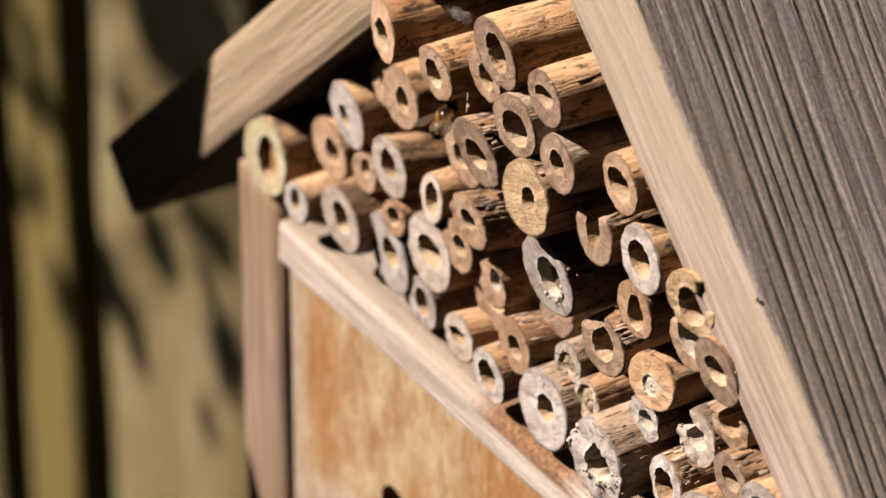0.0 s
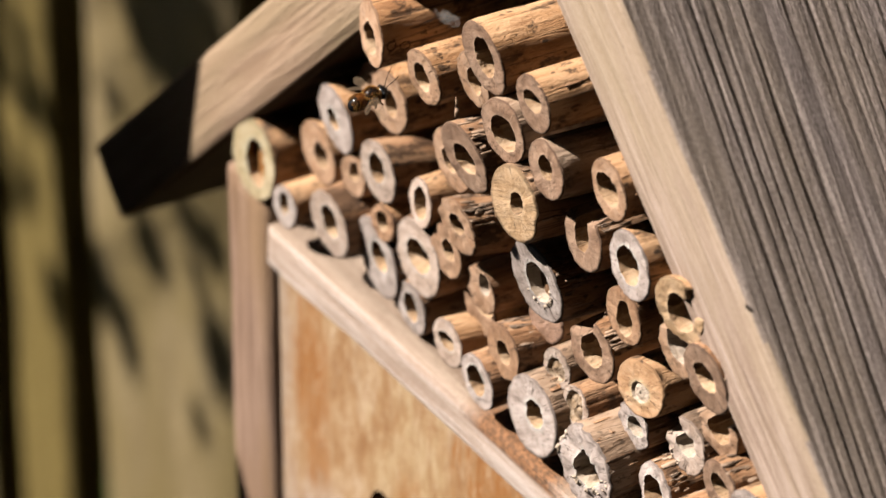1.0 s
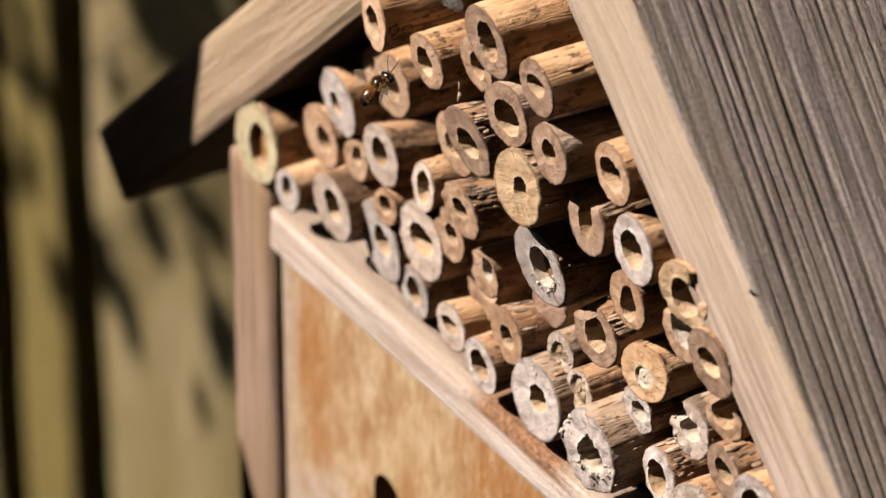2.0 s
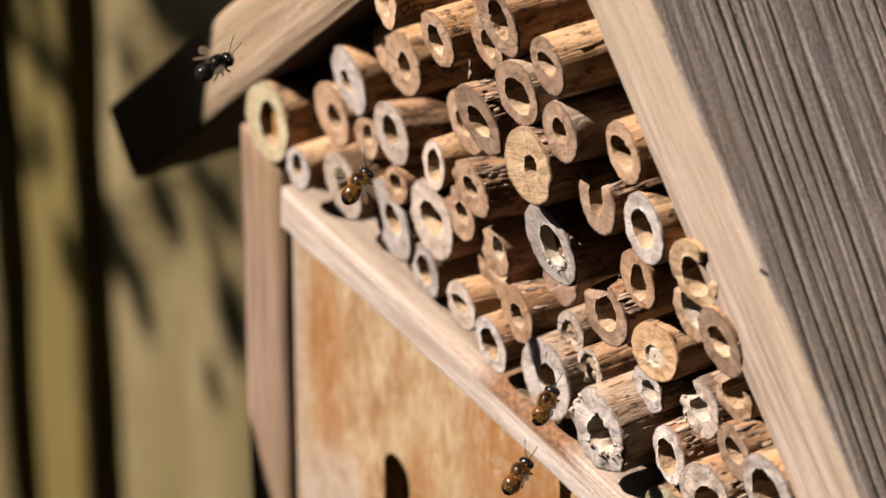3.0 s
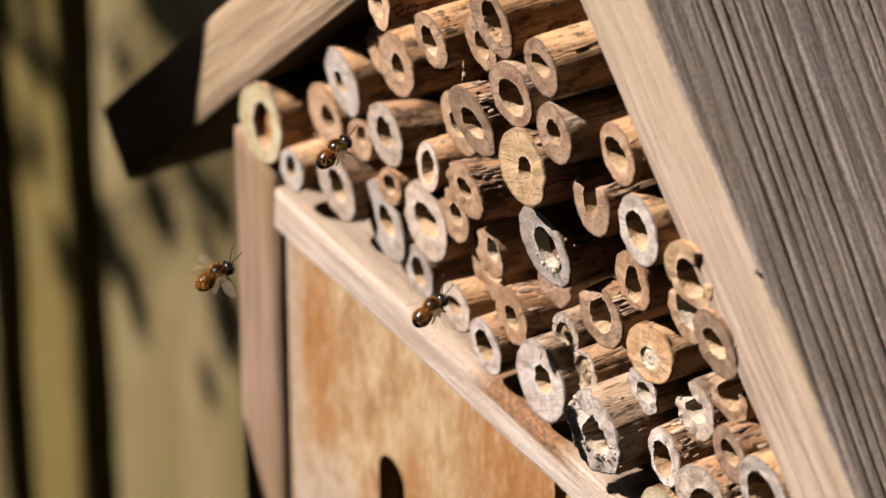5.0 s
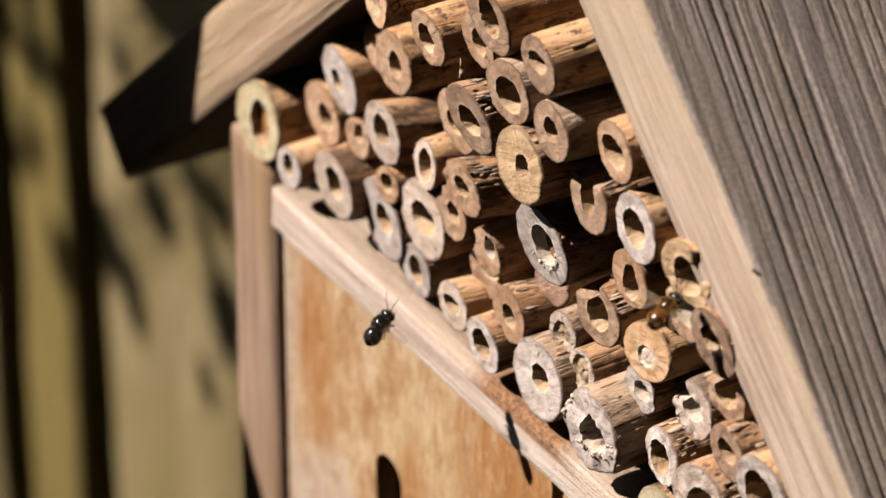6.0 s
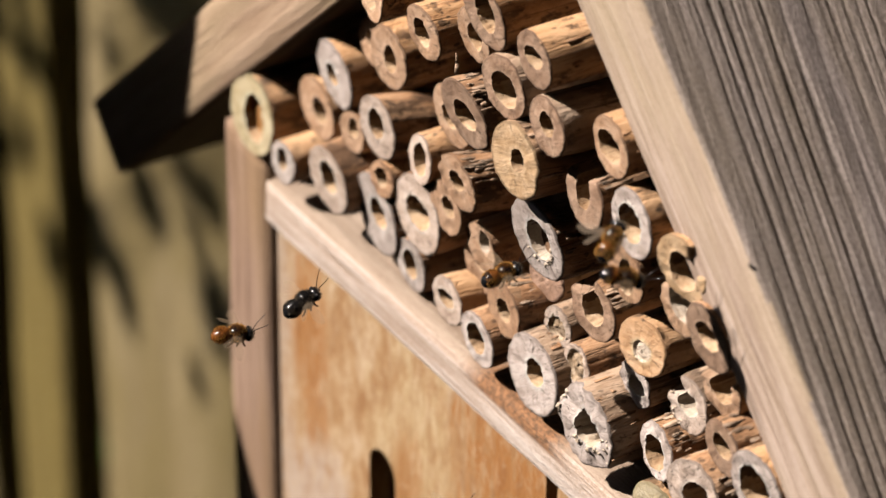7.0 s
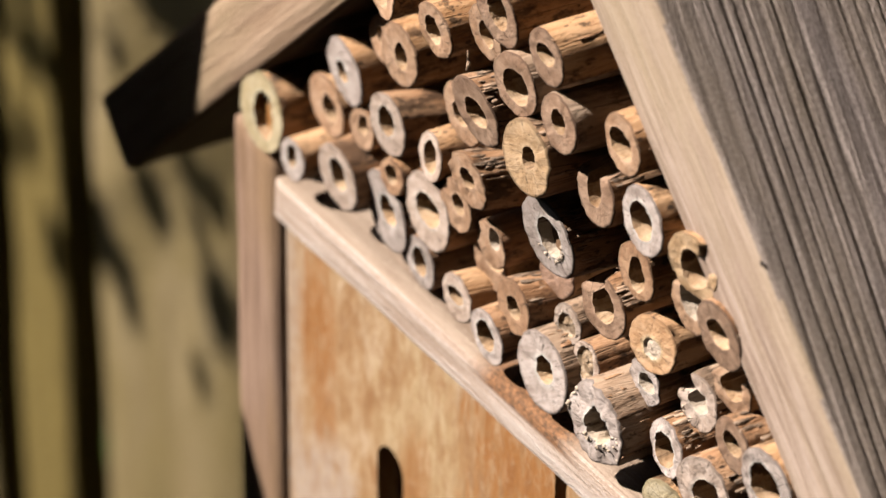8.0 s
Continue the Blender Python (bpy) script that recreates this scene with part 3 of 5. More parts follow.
def stem(x, y, z, rx, rz, hx, hz, hrx, hrz, kind, bark="gold", dip=0.0, turn=0.0, cut=(0.0, 0.0), broken=(), ragged=0.055, plug=False, length=78.0, words="", lumpy=1.0, frayed=(), stop=0.0, white=False, torn=()):
    """A cut plant stem; its sawn end at (x, y, z), in millimetres, its length running back into the hotel.
    broken: (angle, half width, depth) of pieces split off the end; cut: the slope of the saw cut;
    lumpy: how crumbled the end is; frayed: (angle, half width, number) of loose flakes of bark; stop: the depth at which the hole ends, if it is short;
    white: soft white pith fills its mouth; torn: (angle, spread, from the hole, spread, size, number) of splinters that stand out of the end."""
    STEM_COUNT[0] += 1
    seed = STEM_COUNT[0] * 1.37
    mm = 0.001
    n = 56
    solid = hrx == 0
    outer = rough_ring(n, seed, 0.05, 0.022 * lumpy)
    inner = rough_ring(n, seed + 40, 0.10, ragged * 0.8)

    def lost(a, share):
        d = 0.0
        for mid, half, deep in broken:
            off = abs((a - mid + 180) % 360 - 180)
            if off < half:
                edge = min(1.0, (half - off) / (half * 0.35))
                d = max(d, deep * edge * (0.75 + 0.35 * noise.noise(Vector((a * 0.12, seed, share * 2)))))
        return d

    def face_y(px, pz, a, share):
        g = lumpy * (0.35 * noise.noise(Vector((px * 0.5, pz * 0.5, seed))) + 0.16 * noise.noise(Vector((px * 1.9, pz * 1.9, seed))))
        return cut[0] * px + cut[1] * pz + g + lost(a, share)

    def ring(bm, k_share, extra=None, back=0.0, swell=1.0):
        vs = []
        for k in range(n):
            a = 360.0 * k / n
            c, s = math.cos(radians(a)), math.sin(radians(a))
            ox, oz = rx * outer[k] * c * swell, rz * outer[k] * s * swell
            ix, iz = hx + hrx * inner[k] * c, hz + hrz * inner[k] * s
            if solid:
                ix, iz = 0.02 * rx * c, 0.02 * rz * s
            px, pz = ix + (ox - ix) * k_share, iz + (oz - iz) * k_share
            py = face_y(px, pz, a, k_share) + back
            if extra is not None:
                py = max(extra, py)
            vs.append(bm.verts.new((px * mm, py * mm, pz * mm)))
        return vs

    def bridge(bm, a, b):
        for k in range(n):
            bm.faces.new((a[k], a[(k + 1) % n], b[(k + 1) % n], b[k]))

    label = words or WORDS[kind]
    if solid:
        label = label.replace("hollow ", "")
    thing = tagged(empty("plant_stem", Matrix.Translation((x * mm, y * mm, Z0 + z * mm)) @ pose(0, 0, 0, dip, 0, turn)), label, "plant stem", "stems in the gable")
    # sawn end
    bm = bmesh.new()
    rings = [ring(bm, sh) for sh in (0.0, 0.12, 0.3, 0.5, 0.7, 0.88, 0.965)]
    rings.append(ring(bm, 1.0, back=0.45))
    for a, b in zip(rings, rings[1:]):
        bridge(bm, b, a)
    if solid:
        bm.faces.new(rings[0])
    ob = part("sawn_end", bm, END[kind], thing)
    zone = ob.data.attributes.new("zone", "FLOAT", "POINT")
    for i, sh in enumerate((0.0, 0.12, 0.3, 0.5, 0.7, 0.88, 0.965, 1.0)):
        for k in range(n):
            zone.data[i * n + k].value = sh
    # skin
    bm = bmesh.new()
    rings = [ring(bm, 1.0, back=0.45)]
    for d in (1.6, 3.5, 6.5, 10, 15, 21, 28, 40, length):
        vs = []
        for k in range(n):
            a = 2 * math.pi * k / n
            c, s = math.cos(a), math.sin(a)
            rr = outer[k] * (1 + 0.035 * noise.noise(Vector((c * 2.2, s * 2.2, d * 0.09 + seed))) + 0.02 * noise.noise(Vector((c * 9, s * 9, d * 0.3 + seed))))
            px, pz = rx * rr * c, rz * rr * s
            py = max(d, face_y(px, pz, math.degrees(a), 1.0) + 0.45 + d * 0.01)
            vs.append(bm.verts.new((px * mm, py * mm, pz * mm)))
        rings.append(vs)
    for a, b in zip(rings, rings[1:]):
        bridge(bm, b, a)
    bm.faces.new(rings[-1])
    part("bark", bm, BARK[bark], thing)
    # loose flakes of bark
    if frayed:
        rnd = random.Random(STEM_COUNT[0])
        bm = bmesh.new()
        for _ in range(frayed[2] * 2):
            a = radians(frayed[0] + rnd.uniform(-1, 1) * frayed[1])
            c, s = math.cos(a), math.sin(a)
            ln, wd = rnd.uniform(2.0, 8), rnd.uniform(0.3, 1.5)
            y0 = face_y(rx * c, rz * s, math.degrees(a), 1.0) + rnd.uniform(-0.2, 6)
            low, high = rnd.uniform(-0.2, 0.0), rnd.uniform(-0.08, 0.22)
            corners = []
            for ty, lift, half in ((0, high, wd * rnd.uniform(0.1, 0.4)), (rnd.uniform(0.25, 0.6), high * 0.6, wd * 0.5), (1, low, wd * rnd.uniform(0.05, 0.3))):
                for sd in (-1, 1):
                    r1 = 1.0 + (lift + rnd.uniform(-0.1, 0.1)) / ((rx + rz) / 2)
                    b = a + sd * half / ((rx + rz) / 2) * rnd.uniform(0.6, 1.2)
                    corners.append(Vector((rx * r1 * math.cos(b), y0 + ty * ln, rz * r1 * math.sin(b))) * mm)
            inn = [bm.verts.new(p) for p in corners]
            out = [bm.verts.new(p + Vector((c, 0, s)) * 0.13 * mm) for p in corners]
            for q in ((0, 1, 3, 2), (2, 3, 5, 4)):
                bm.faces.new([out[i] for i in q])
                bm.faces.new([inn[i] for i in reversed(q)])
            for p, q in ((0, 1), (1, 3), (3, 5), (5, 4), (4, 2), (2, 0)):
                bm.faces.new((inn[p], inn[q], out[q], out[p]))
        tagged(part("loose_bark", bm, BARK["grey" if bark == "brown" else "brown"], thing), "frayed flakes of dark bark")
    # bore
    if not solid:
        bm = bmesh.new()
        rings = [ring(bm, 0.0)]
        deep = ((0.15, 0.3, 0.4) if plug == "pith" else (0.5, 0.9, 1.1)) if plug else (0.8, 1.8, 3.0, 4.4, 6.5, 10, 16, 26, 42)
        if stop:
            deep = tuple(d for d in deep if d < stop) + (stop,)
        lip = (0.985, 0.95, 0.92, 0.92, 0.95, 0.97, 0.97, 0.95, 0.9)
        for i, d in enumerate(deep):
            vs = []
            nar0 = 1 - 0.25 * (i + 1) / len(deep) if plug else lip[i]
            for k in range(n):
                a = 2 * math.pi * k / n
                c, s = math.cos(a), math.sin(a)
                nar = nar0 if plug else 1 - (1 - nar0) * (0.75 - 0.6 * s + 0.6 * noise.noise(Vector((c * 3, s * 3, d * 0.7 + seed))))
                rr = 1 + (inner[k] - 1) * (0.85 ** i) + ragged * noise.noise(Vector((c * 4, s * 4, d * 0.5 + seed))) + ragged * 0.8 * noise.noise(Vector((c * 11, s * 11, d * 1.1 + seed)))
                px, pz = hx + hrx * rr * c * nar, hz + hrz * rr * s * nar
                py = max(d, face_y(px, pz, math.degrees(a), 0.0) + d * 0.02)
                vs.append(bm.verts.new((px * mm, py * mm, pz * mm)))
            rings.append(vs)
        lit_crumbs = None
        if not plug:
            # pale pith in the hole's lower mouth, its sunlit look put into the colour
            lit_crumbs = bmesh.new()
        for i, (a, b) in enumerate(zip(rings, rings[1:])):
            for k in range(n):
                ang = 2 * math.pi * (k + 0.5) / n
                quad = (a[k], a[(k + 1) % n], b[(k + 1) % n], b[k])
                # the lower side takes the lit colour, the rest the shaded one
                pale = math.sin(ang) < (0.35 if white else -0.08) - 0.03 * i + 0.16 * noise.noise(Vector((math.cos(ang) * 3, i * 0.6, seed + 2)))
                if lit_crumbs is not None and i < 5 and pale:
                    lit_crumbs.faces.new([lit_crumbs.verts.new(v.co) for v in quad])
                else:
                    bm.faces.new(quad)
        if lit_crumbs is not None:
            bmesh.ops.remove_doubles(lit_crumbs, verts=lit_crumbs.verts, dist=1e-7)
            if len(lit_crumbs.faces):
                part("pith", lit_crumbs, MAT_PITH if white else MAT_LIT_CRUMBS, thing, "pale crumbly pith, sunlit tone put into its colour")
        if plug:
            for share in (0.75, 0.5, 0.25, 0.06):
                vs = []
                for k in range(n):
                    q = rings[4 - 1][k].co
                    px, pz = hx + (q.x / mm - hx) * share, hz + (q.z / mm - hz) * share
                    soft = 0.1 if plug == "pith" else 0.5
                    py = cut[0] * px + cut[1] * pz + 1.2 * soft + soft * 1.3 * noise.noise(Vector((px * 0.9, pz * 0.9, seed))) + soft * 0.7 * noise.noise(Vector((px * 2.7, pz * 2.7, seed)))
                    vs.append(bm.verts.new((px * mm, py * mm, pz * mm)))
                bridge(bm, rings[-1], vs)
                rings.append(vs)
        bm.faces.new(list(reversed(rings[-1])))
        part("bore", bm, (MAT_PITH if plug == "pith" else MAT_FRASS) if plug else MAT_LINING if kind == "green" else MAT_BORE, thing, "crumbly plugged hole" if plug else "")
    # torn splinters and crumbs of pith
    if torn:
        rnd = random.Random(int(seed * 10))
        bm = bmesh.new()
        for mid, wide, share, spread, size, many in torn:
            for _ in range(many):
                a = mid + rnd.uniform(-wide, wide)
                sh = max(0.04, share + rnd.uniform(-spread, spread))
                c, s = math.cos(radians(a)), math.sin(radians(a))
                ix, iz = hx + hrx * c, hz + hrz * s
                px, pz = ix + (rx * c - ix) * sh, iz + (rz * s - iz) * sh
                spot = Vector((px, face_y(px, pz, a, sh) - 0.05, pz))
                turned = Matrix.Rotation(rnd.uniform(0, 6.28), 3, "Y") @ Matrix.Rotation(rnd.uniform(-0.5, 0.5), 3, "X")
                big = size * rnd.uniform(0.5, 1.1)
                chip = []
                for u, v, h in ((-1, 0, 0.2), (-0.3, -0.5, 0), (0.6, -0.35, 0.1), (1, 0.1, 0), (0.35, 0.55, 0.2), (-0.5, 0.45, 0)):
                    p = turned @ Vector((u * big * rnd.uniform(0.7, 1.2), -h * big, v * big * rnd.uniform(0.5, 1.1)))
                    chip.append((spot + p) * mm)
                low = [bm.verts.new(p + Vector((0, 0.4 * mm * big, 0))) for p in chip]
                high = [bm.verts.new(p - Vector((0, 0.45 * mm * big * rnd.uniform(0.2, 1), 0))) for p in chip]
                bm.faces.new(high)
                for k in range(6):
                    bm.faces.new((low[k], low[(k + 1) % 6], high[(k + 1) % 6], high[k]))
        bmesh.ops.recalc_face_normals(bm, faces=bm.faces)
        part("torn_pith", bm, MAT_PITH, thing, "white torn splinters of pith")
    return thing


WORDS = {
    "tan": "hollow tan stem, sawn end, packed in the gable",
    "brown": "hollow brown weathered stem with sawn end, packed in the gable",
    "grey": "hollow grey weathered stem with bleached sawn end",
    "pale": "hollow pale stem with bleached sawn end, packed in the gable",
    "yellow": "hollow yellowish stem with cracked sawn end",
    "orange": "hollow orange-tan stem with smooth sawn end",
    "green": "hollow stem with greenish yellow mossy end",
    "rust": "hollow orange-brown stem with sawn end, packed in the gable",
    "red": "short reddish-tan stem end half hidden among others",
}
first = stem(-10.3, -10.9, 488.6, 8.1, 8.1, -0.4, -1.4, 4.41, 4.13, "tan", bark="gold", cut=(-0.22, -0.01), stop=6.0)
stem(8.4, -8.2, 485.2, 7.0, 7.0, -0.7, -0.1, 3.25, 3.64, "tan", cut=(0.01, -0.15))
stem(35.6, -9.7, 503.4, 8.7, 8.7, 0.7, 0.8, 4.13, 4.88, "brown", bark="gold", ragged=0.14, cut=(-0.02, -0.16))
stem(24.1, -5.0, 491.5, 6.7, 6.7, 0.6, -0.4, 3.01, 3.28, "tan", bark="brown", frayed=(180, 30, 6), cut=(-0.00, -0.14))
stem(55.8, -9.9, 501.8, 6.8, 6.8, -0.2, 0.9, 3.68, 2.54, "brown", bark="gold", frayed=(40, 40, 3), cut=(-0.02, -0.09))
stem(43.5, -9.5, 489.2, 7.6, 7.6, 0.2, -0.7, 4.44, 4.31, "brown", bark="grey", cut=(0.09, -0.06), stop=8.0)
stem(21.7, -5.5, 470.0, 9.0, 9.0, 0.2, -0.0, 4.44, 3.89, "brown", bark="brown", frayed=(75, 45, 12), dip=-4.0, cut=(0.03, -0.28))
stem(5.7, 1.0, 459.4, 8.2, 8.2, -0.8, -0.3, 3.35, 3.17, "tan", bark="brown", cut=(-0.03, -0.12))
stem(50.0, -10.5, 474.4, 9.0, 9.0, 0.9, 0.4, 2.62, 2.70, "yellow", bark="brown", lumpy=1.15, frayed=(30, 60, 5), dip=-4.0, cut=(0.03, -0.03))
stem(60.0, -9.1, 487.4, 7.0, 7.0, 0.1, 0.7, 2.88, 2.92, "brown", bark="grey", dip=-3.0, cut=(-0.02, -0.08))
stem(78.0, -5.0, 490.4, 7.1, 7.1, -0.7, -0.2, 4.75, 3.59, "tan", bark="gold", frayed=(30, 40, 5), cut=(-0.07, -0.05))
stem(69.0, -5.1, 473.5, 7.5, 7.5, -0.3, 1.3, 2.94, 4.41, "brown", broken=((95, 42, 13),), bark="brown", frayed=(60, 30, 5), cut=(-0.03, -0.00))
stem(86.2, -4.7, 475.7, 8.1, 8.1, -0.7, -0.1, 4.51, 4.41, "grey", bark="gold", cut=(-0.05, -0.02), stop=6.0)
stem(81.1, -2.2, 459.5, 6.8, 6.8, 0.5, -0.5, 3.08, 4.48, "rust", bark="brown", cut=(-0.02, -0.04))
stem(51.3, -5.1, 453.0, 9.7, 9.7, 0.9, 0.5, 4.46, 5.08, "grey", bark="brown", frayed=(30, 50, 10), dip=-4.0, cut=(0.03, -0.22), stop=3.4, white=True, torn=((330, 35, 0.06, 0.14, 0.8, 10), (270, 50, 0.15, 0.12, 0.6, 8)))
stem(-47.9, 1.2, 444.1, 9.2, 9.2, -1.5, -0.6, 2.98, 2.92, "grey", cut=(-0.06, -0.12))
stem(-61.4, 3.8, 427.2, 8.6, 8.6, 1.7, -0.1, 3.43, 3.78, "tan", cut=(-0.02, -0.06))
stem(-40.9, 2.0, 431.1, 5.4, 5.4, 0.4, 1.6, 2.33, 2.62, "tan", cut=(0.03, 0.04))
stem(-23.9, -1.2, 442.2, 8.0, 7.9, -0.4, 0.9, 3.58, 3.79, "pale", bark="brown", dip=-12.0, cut=(0.02, -0.25))
stem(-64.3, -4.5, 412.4, 5.6, 5.6, -0.2, 1.0, 2.48, 2.99, "grey", cut=(0.02, 0.05))
stem(-44.0, -3.2, 417.8, 8.9, 8.9, 0.4, 0.9, 3.67, 4.39, "pale", bark="brown", cut=(0.02, -0.08), stop=5.5)
stem(-83.2, -2.6, 416.1, 10.8, 10.8, 1.1, -0.4, 4.9, 6.5, "green", cut=(0.01, 0.06), stop=2.6)
stem(-4.1, -1.5, 443.8, 6.0, 6.1, 0.3, 0.2, 3.36, 4.12, "pale", cut=(-0.12, 0.08), stop=5.0)
stem(16.6, -4.0, 448.8, 7.2, 7.1, -0.1, 0.7, 2.76, 2.66, "tan", bark="brown", frayed=(70, 50, 12), lumpy=1.7, dip=-10.0, cut=(0.02, -0.32))
stem(-27.2, 0.6, 415.6, 10.9, 10.9, 1.1, 1.0, 4.23, 3.94, "grey", bark="brown", frayed=(20, 50, 6), cut=(-0.08, -0.09))
stem(-21.2, -1.6, 429.3, 4.8, 4.8, -0.0, 0.6, 2.63, 2.49, "rust", cut=(0.06, 0.03))
stem(-6.5, -0.5, 427.0, 10.3, 10.3, 0.3, 0.6, 5.52, 4.26, "pale", bark="brown", cut=(-0.02, -0.02), stop=5.5)
stem(6.4, -0.8, 435.7, 6.9, 6.9, 1.4, 1.1, 2.84, 2.71, "tan", bark="brown", cut=(-0.02, -0.04))
stem(-12.0, 1.0, 409.2, 7.0, 7.0, -0.2, 0.4, 3.34, 4.02, "grey", bark="brown", cut=(-0.04, -0.07))
stem(19.0, 1.0, 431.3, 6.2, 6.2, 1.9, 2.5, 2.46, 2.83, "tan", bark="brown", cut=(-0.01, -0.07), white=True)
stem(14.3, 4.0, 421.7, 6.5, 6.5, 1.5, 2.3, 3.59, 2.54, "tan", cut=(0.06, -0.08))
stem(10.8, -2.7, 413.0, 6.3, 6.3, -0.7, 0.4, 3.46, 2.09, "pale", dip=-6.0, cut=(0.01, -0.13))
stem(34.0, -2.3, 423.6, 7.2, 7.2, 0.1, -0.1, 3.17, 2.87, "rust", bark="brown", frayed=(75, 40, 9), dip=-8.0, cut=(-0.04, -0.18))
stem(27.5, -5.1, 412.5, 7.2, 7.2, -0.4, 0.4, 3.74, 3.95, "grey", bark="brown", cut=(-0.02, -0.09))
stem(40.0, 5.4, 432.6, 5.6, 5.6, 0.0, 0.0, 0.00, 0.00, "red", cut=(0.16, -0.07))
stem(69.2, -2.0, 443.6, 7.6, 7.6, 0.2, 0.7, 3.77, 4.48, "brown", broken=((122, 36, 10),), bark="brown", frayed=(60, 50, 10), cut=(0.08, -0.03))
stem(51.4, 1.0, 427.9, 5.1, 5.0, 0.0, -0.3, 3.30, 3.15, "pale", plug=True, bark="grey", lumpy=1.4, cut=(0.03, 0.01), torn=((270, 160, 0.3, 0.3, 0.45, 14),))
stem(87.3, -1.4, 444.0, 7.0, 6.9, -0.0, -1.0, 2.67, 2.54, "orange", bark="gold", plug="pith", cut=(0.19, 0.06))
stem(60.3, 0.3, 422.5, 5.3, 5.3, -0.2, -0.0, 3.70, 4.32, "pale", plug=True, bark="brown", lumpy=1.7, cut=(-0.05, 0.03))
stem(48.9, -3.8, 414.9, 10.0, 10.0, 0.9, 1.2, 3.42, 3.49, "grey", bark="grey", frayed=(70, 40, 4), cut=(0.02, 0.01))
stem(75.5, -7.2, 417.7, 10.1, 10.1, 0.4, -0.2, 4.63, 4.65, "grey", bark="grey", ragged=0.14, broken=((135, 40, 2.2), (300, 24, 1.6)), lumpy=2.1, frayed=(40, 60, 5), cut=(0.04, -0.04), stop=4.6, white=True, torn=((170, 22, 0.95, 0.08, 0.95, 7), (270, 50, 0.16, 0.10, 0.7, 14), (345, 30, 0.55, 0.35, 0.7, 9)))
stem(82.2, 0.9, 430.3, 5.9, 5.9, 0.7, 0.3, 3.26, 2.33, "grey", bark="grey", lumpy=1.7, cut=(0.00, -0.05), white=True)
stem(99.7, -1.3, 461.0, 6.6, 6.6, 0.7, 1.8, 4.30, 4.28, "tan", broken=((80, 70, 12),), cut=(0.00, -0.08), white=True)
stem(103.6, -3.9, 473.9, 7.7, 7.7, 0.4, -0.4, 4.51, 4.56, "yellow", broken=((40, 30, 3),), lumpy=1.6, cut=(0.09, -0.09))
stem(112.9, -3.1, 461.4, 8.3, 8.2, -0.3, 0.6, 3.94, 3.40, "brown", bark="brown", frayed=(20, 50, 6), cut=(-0.02, -0.16))
stem(100.8, 1.6, 435.6, 6.8, 6.8, 0.1, 0.7, 3.42, 2.88, "pale", broken=((148, 30, 8),), bark="grey", frayed=(20, 40, 8), lumpy=1.6, cut=(0.03, 0.02), stop=5.0, white=True, torn=((215, 40, 0.7, 0.3, 0.6, 8),))
stem(111.9, 1.8, 445.8, 6.2, 6.2, 0.0, 0.6, 3.66, 3.23, "tan", broken=((100, 60, 8),), lumpy=1.7, cut=(0.08, -0.09))
stem(93.7, -1.0, 420.4, 6.9, 6.9, -0.7, -0.7, 4.51, 4.18, "grey", bark="brown", frayed=(50, 70, 9), lumpy=1.6, cut=(-0.10, 0.02))
stem(118.1, -1.7, 436.2, 6.7, 6.7, 0.0, 0.6, 3.34, 2.89, "brown", bark="brown", frayed=(60, 50, 8), cut=(-0.04, -0.09))
stem(111.7, -4.0, 421.1, 8.3, 8.2, 1.3, -0.4, 4.40, 4.19, "pale", bark="brown", frayed=(50, 70, 12), lumpy=1.6, cut=(0.13, 0.01))
stem(133.2, -3.9, 436.1, 8.8, 8.7, -0.6, -0.4, 5.07, 5.50, "grey", lumpy=1.6, cut=(0.01, -0.06), stop=6.0)
stem(94.1, -1.4, 406.3, 5.9, 5.4, 0.0, 0.0, 0.0, 0.0, "green", cut=(0.23, 0.0))
stem(-34.8, 4.0, 458.4, 6.3, 6.4, -0.3, 1.2, 2.32, 2.24, "tan", cut=(-0.04, 0.0))
stem(-18.3, -1.4, 464.0, 8.1, 8.1, 1.0, 0.0, 2.77, 3.45, "tan", bark="gold", cut=(0.01, -0.02))
stem(68.3, 7.0, 402.7, 4.9, 4.7, 0.0, 0.0, 0.0, 0.0, "grey", cut=(0.05, 0.0))


def bark_mark(thing, y0, a0, wide, high, r):
    """A dark worn loop on a stem's skin, round the place at depth y0 and angle a0."""
    bm = bmesh.new()
    n = 28
    pts = []
    for k in range(n + 1):
        b = 2 * math.pi * k / n
        square = 1.0 / max(abs(math.cos(b)), abs(math.sin(b))) ** 0.45
        a = radians(a0 + high * math.sin(b) * square)
        pts.append(Vector((r * math.cos(a), y0 + wide * math.cos(b) * square, r * math.sin(a))) * 0.001)
    limb(bm, pts, [0.00013 + 0.00006 * math.sin(k * 1.7) for k in range(n + 1)], 6, y0)
    tagged(part("bark_mark", bm, MAT_SHADE_AND_MARK, thing), "dark worn loop mark on the bark")


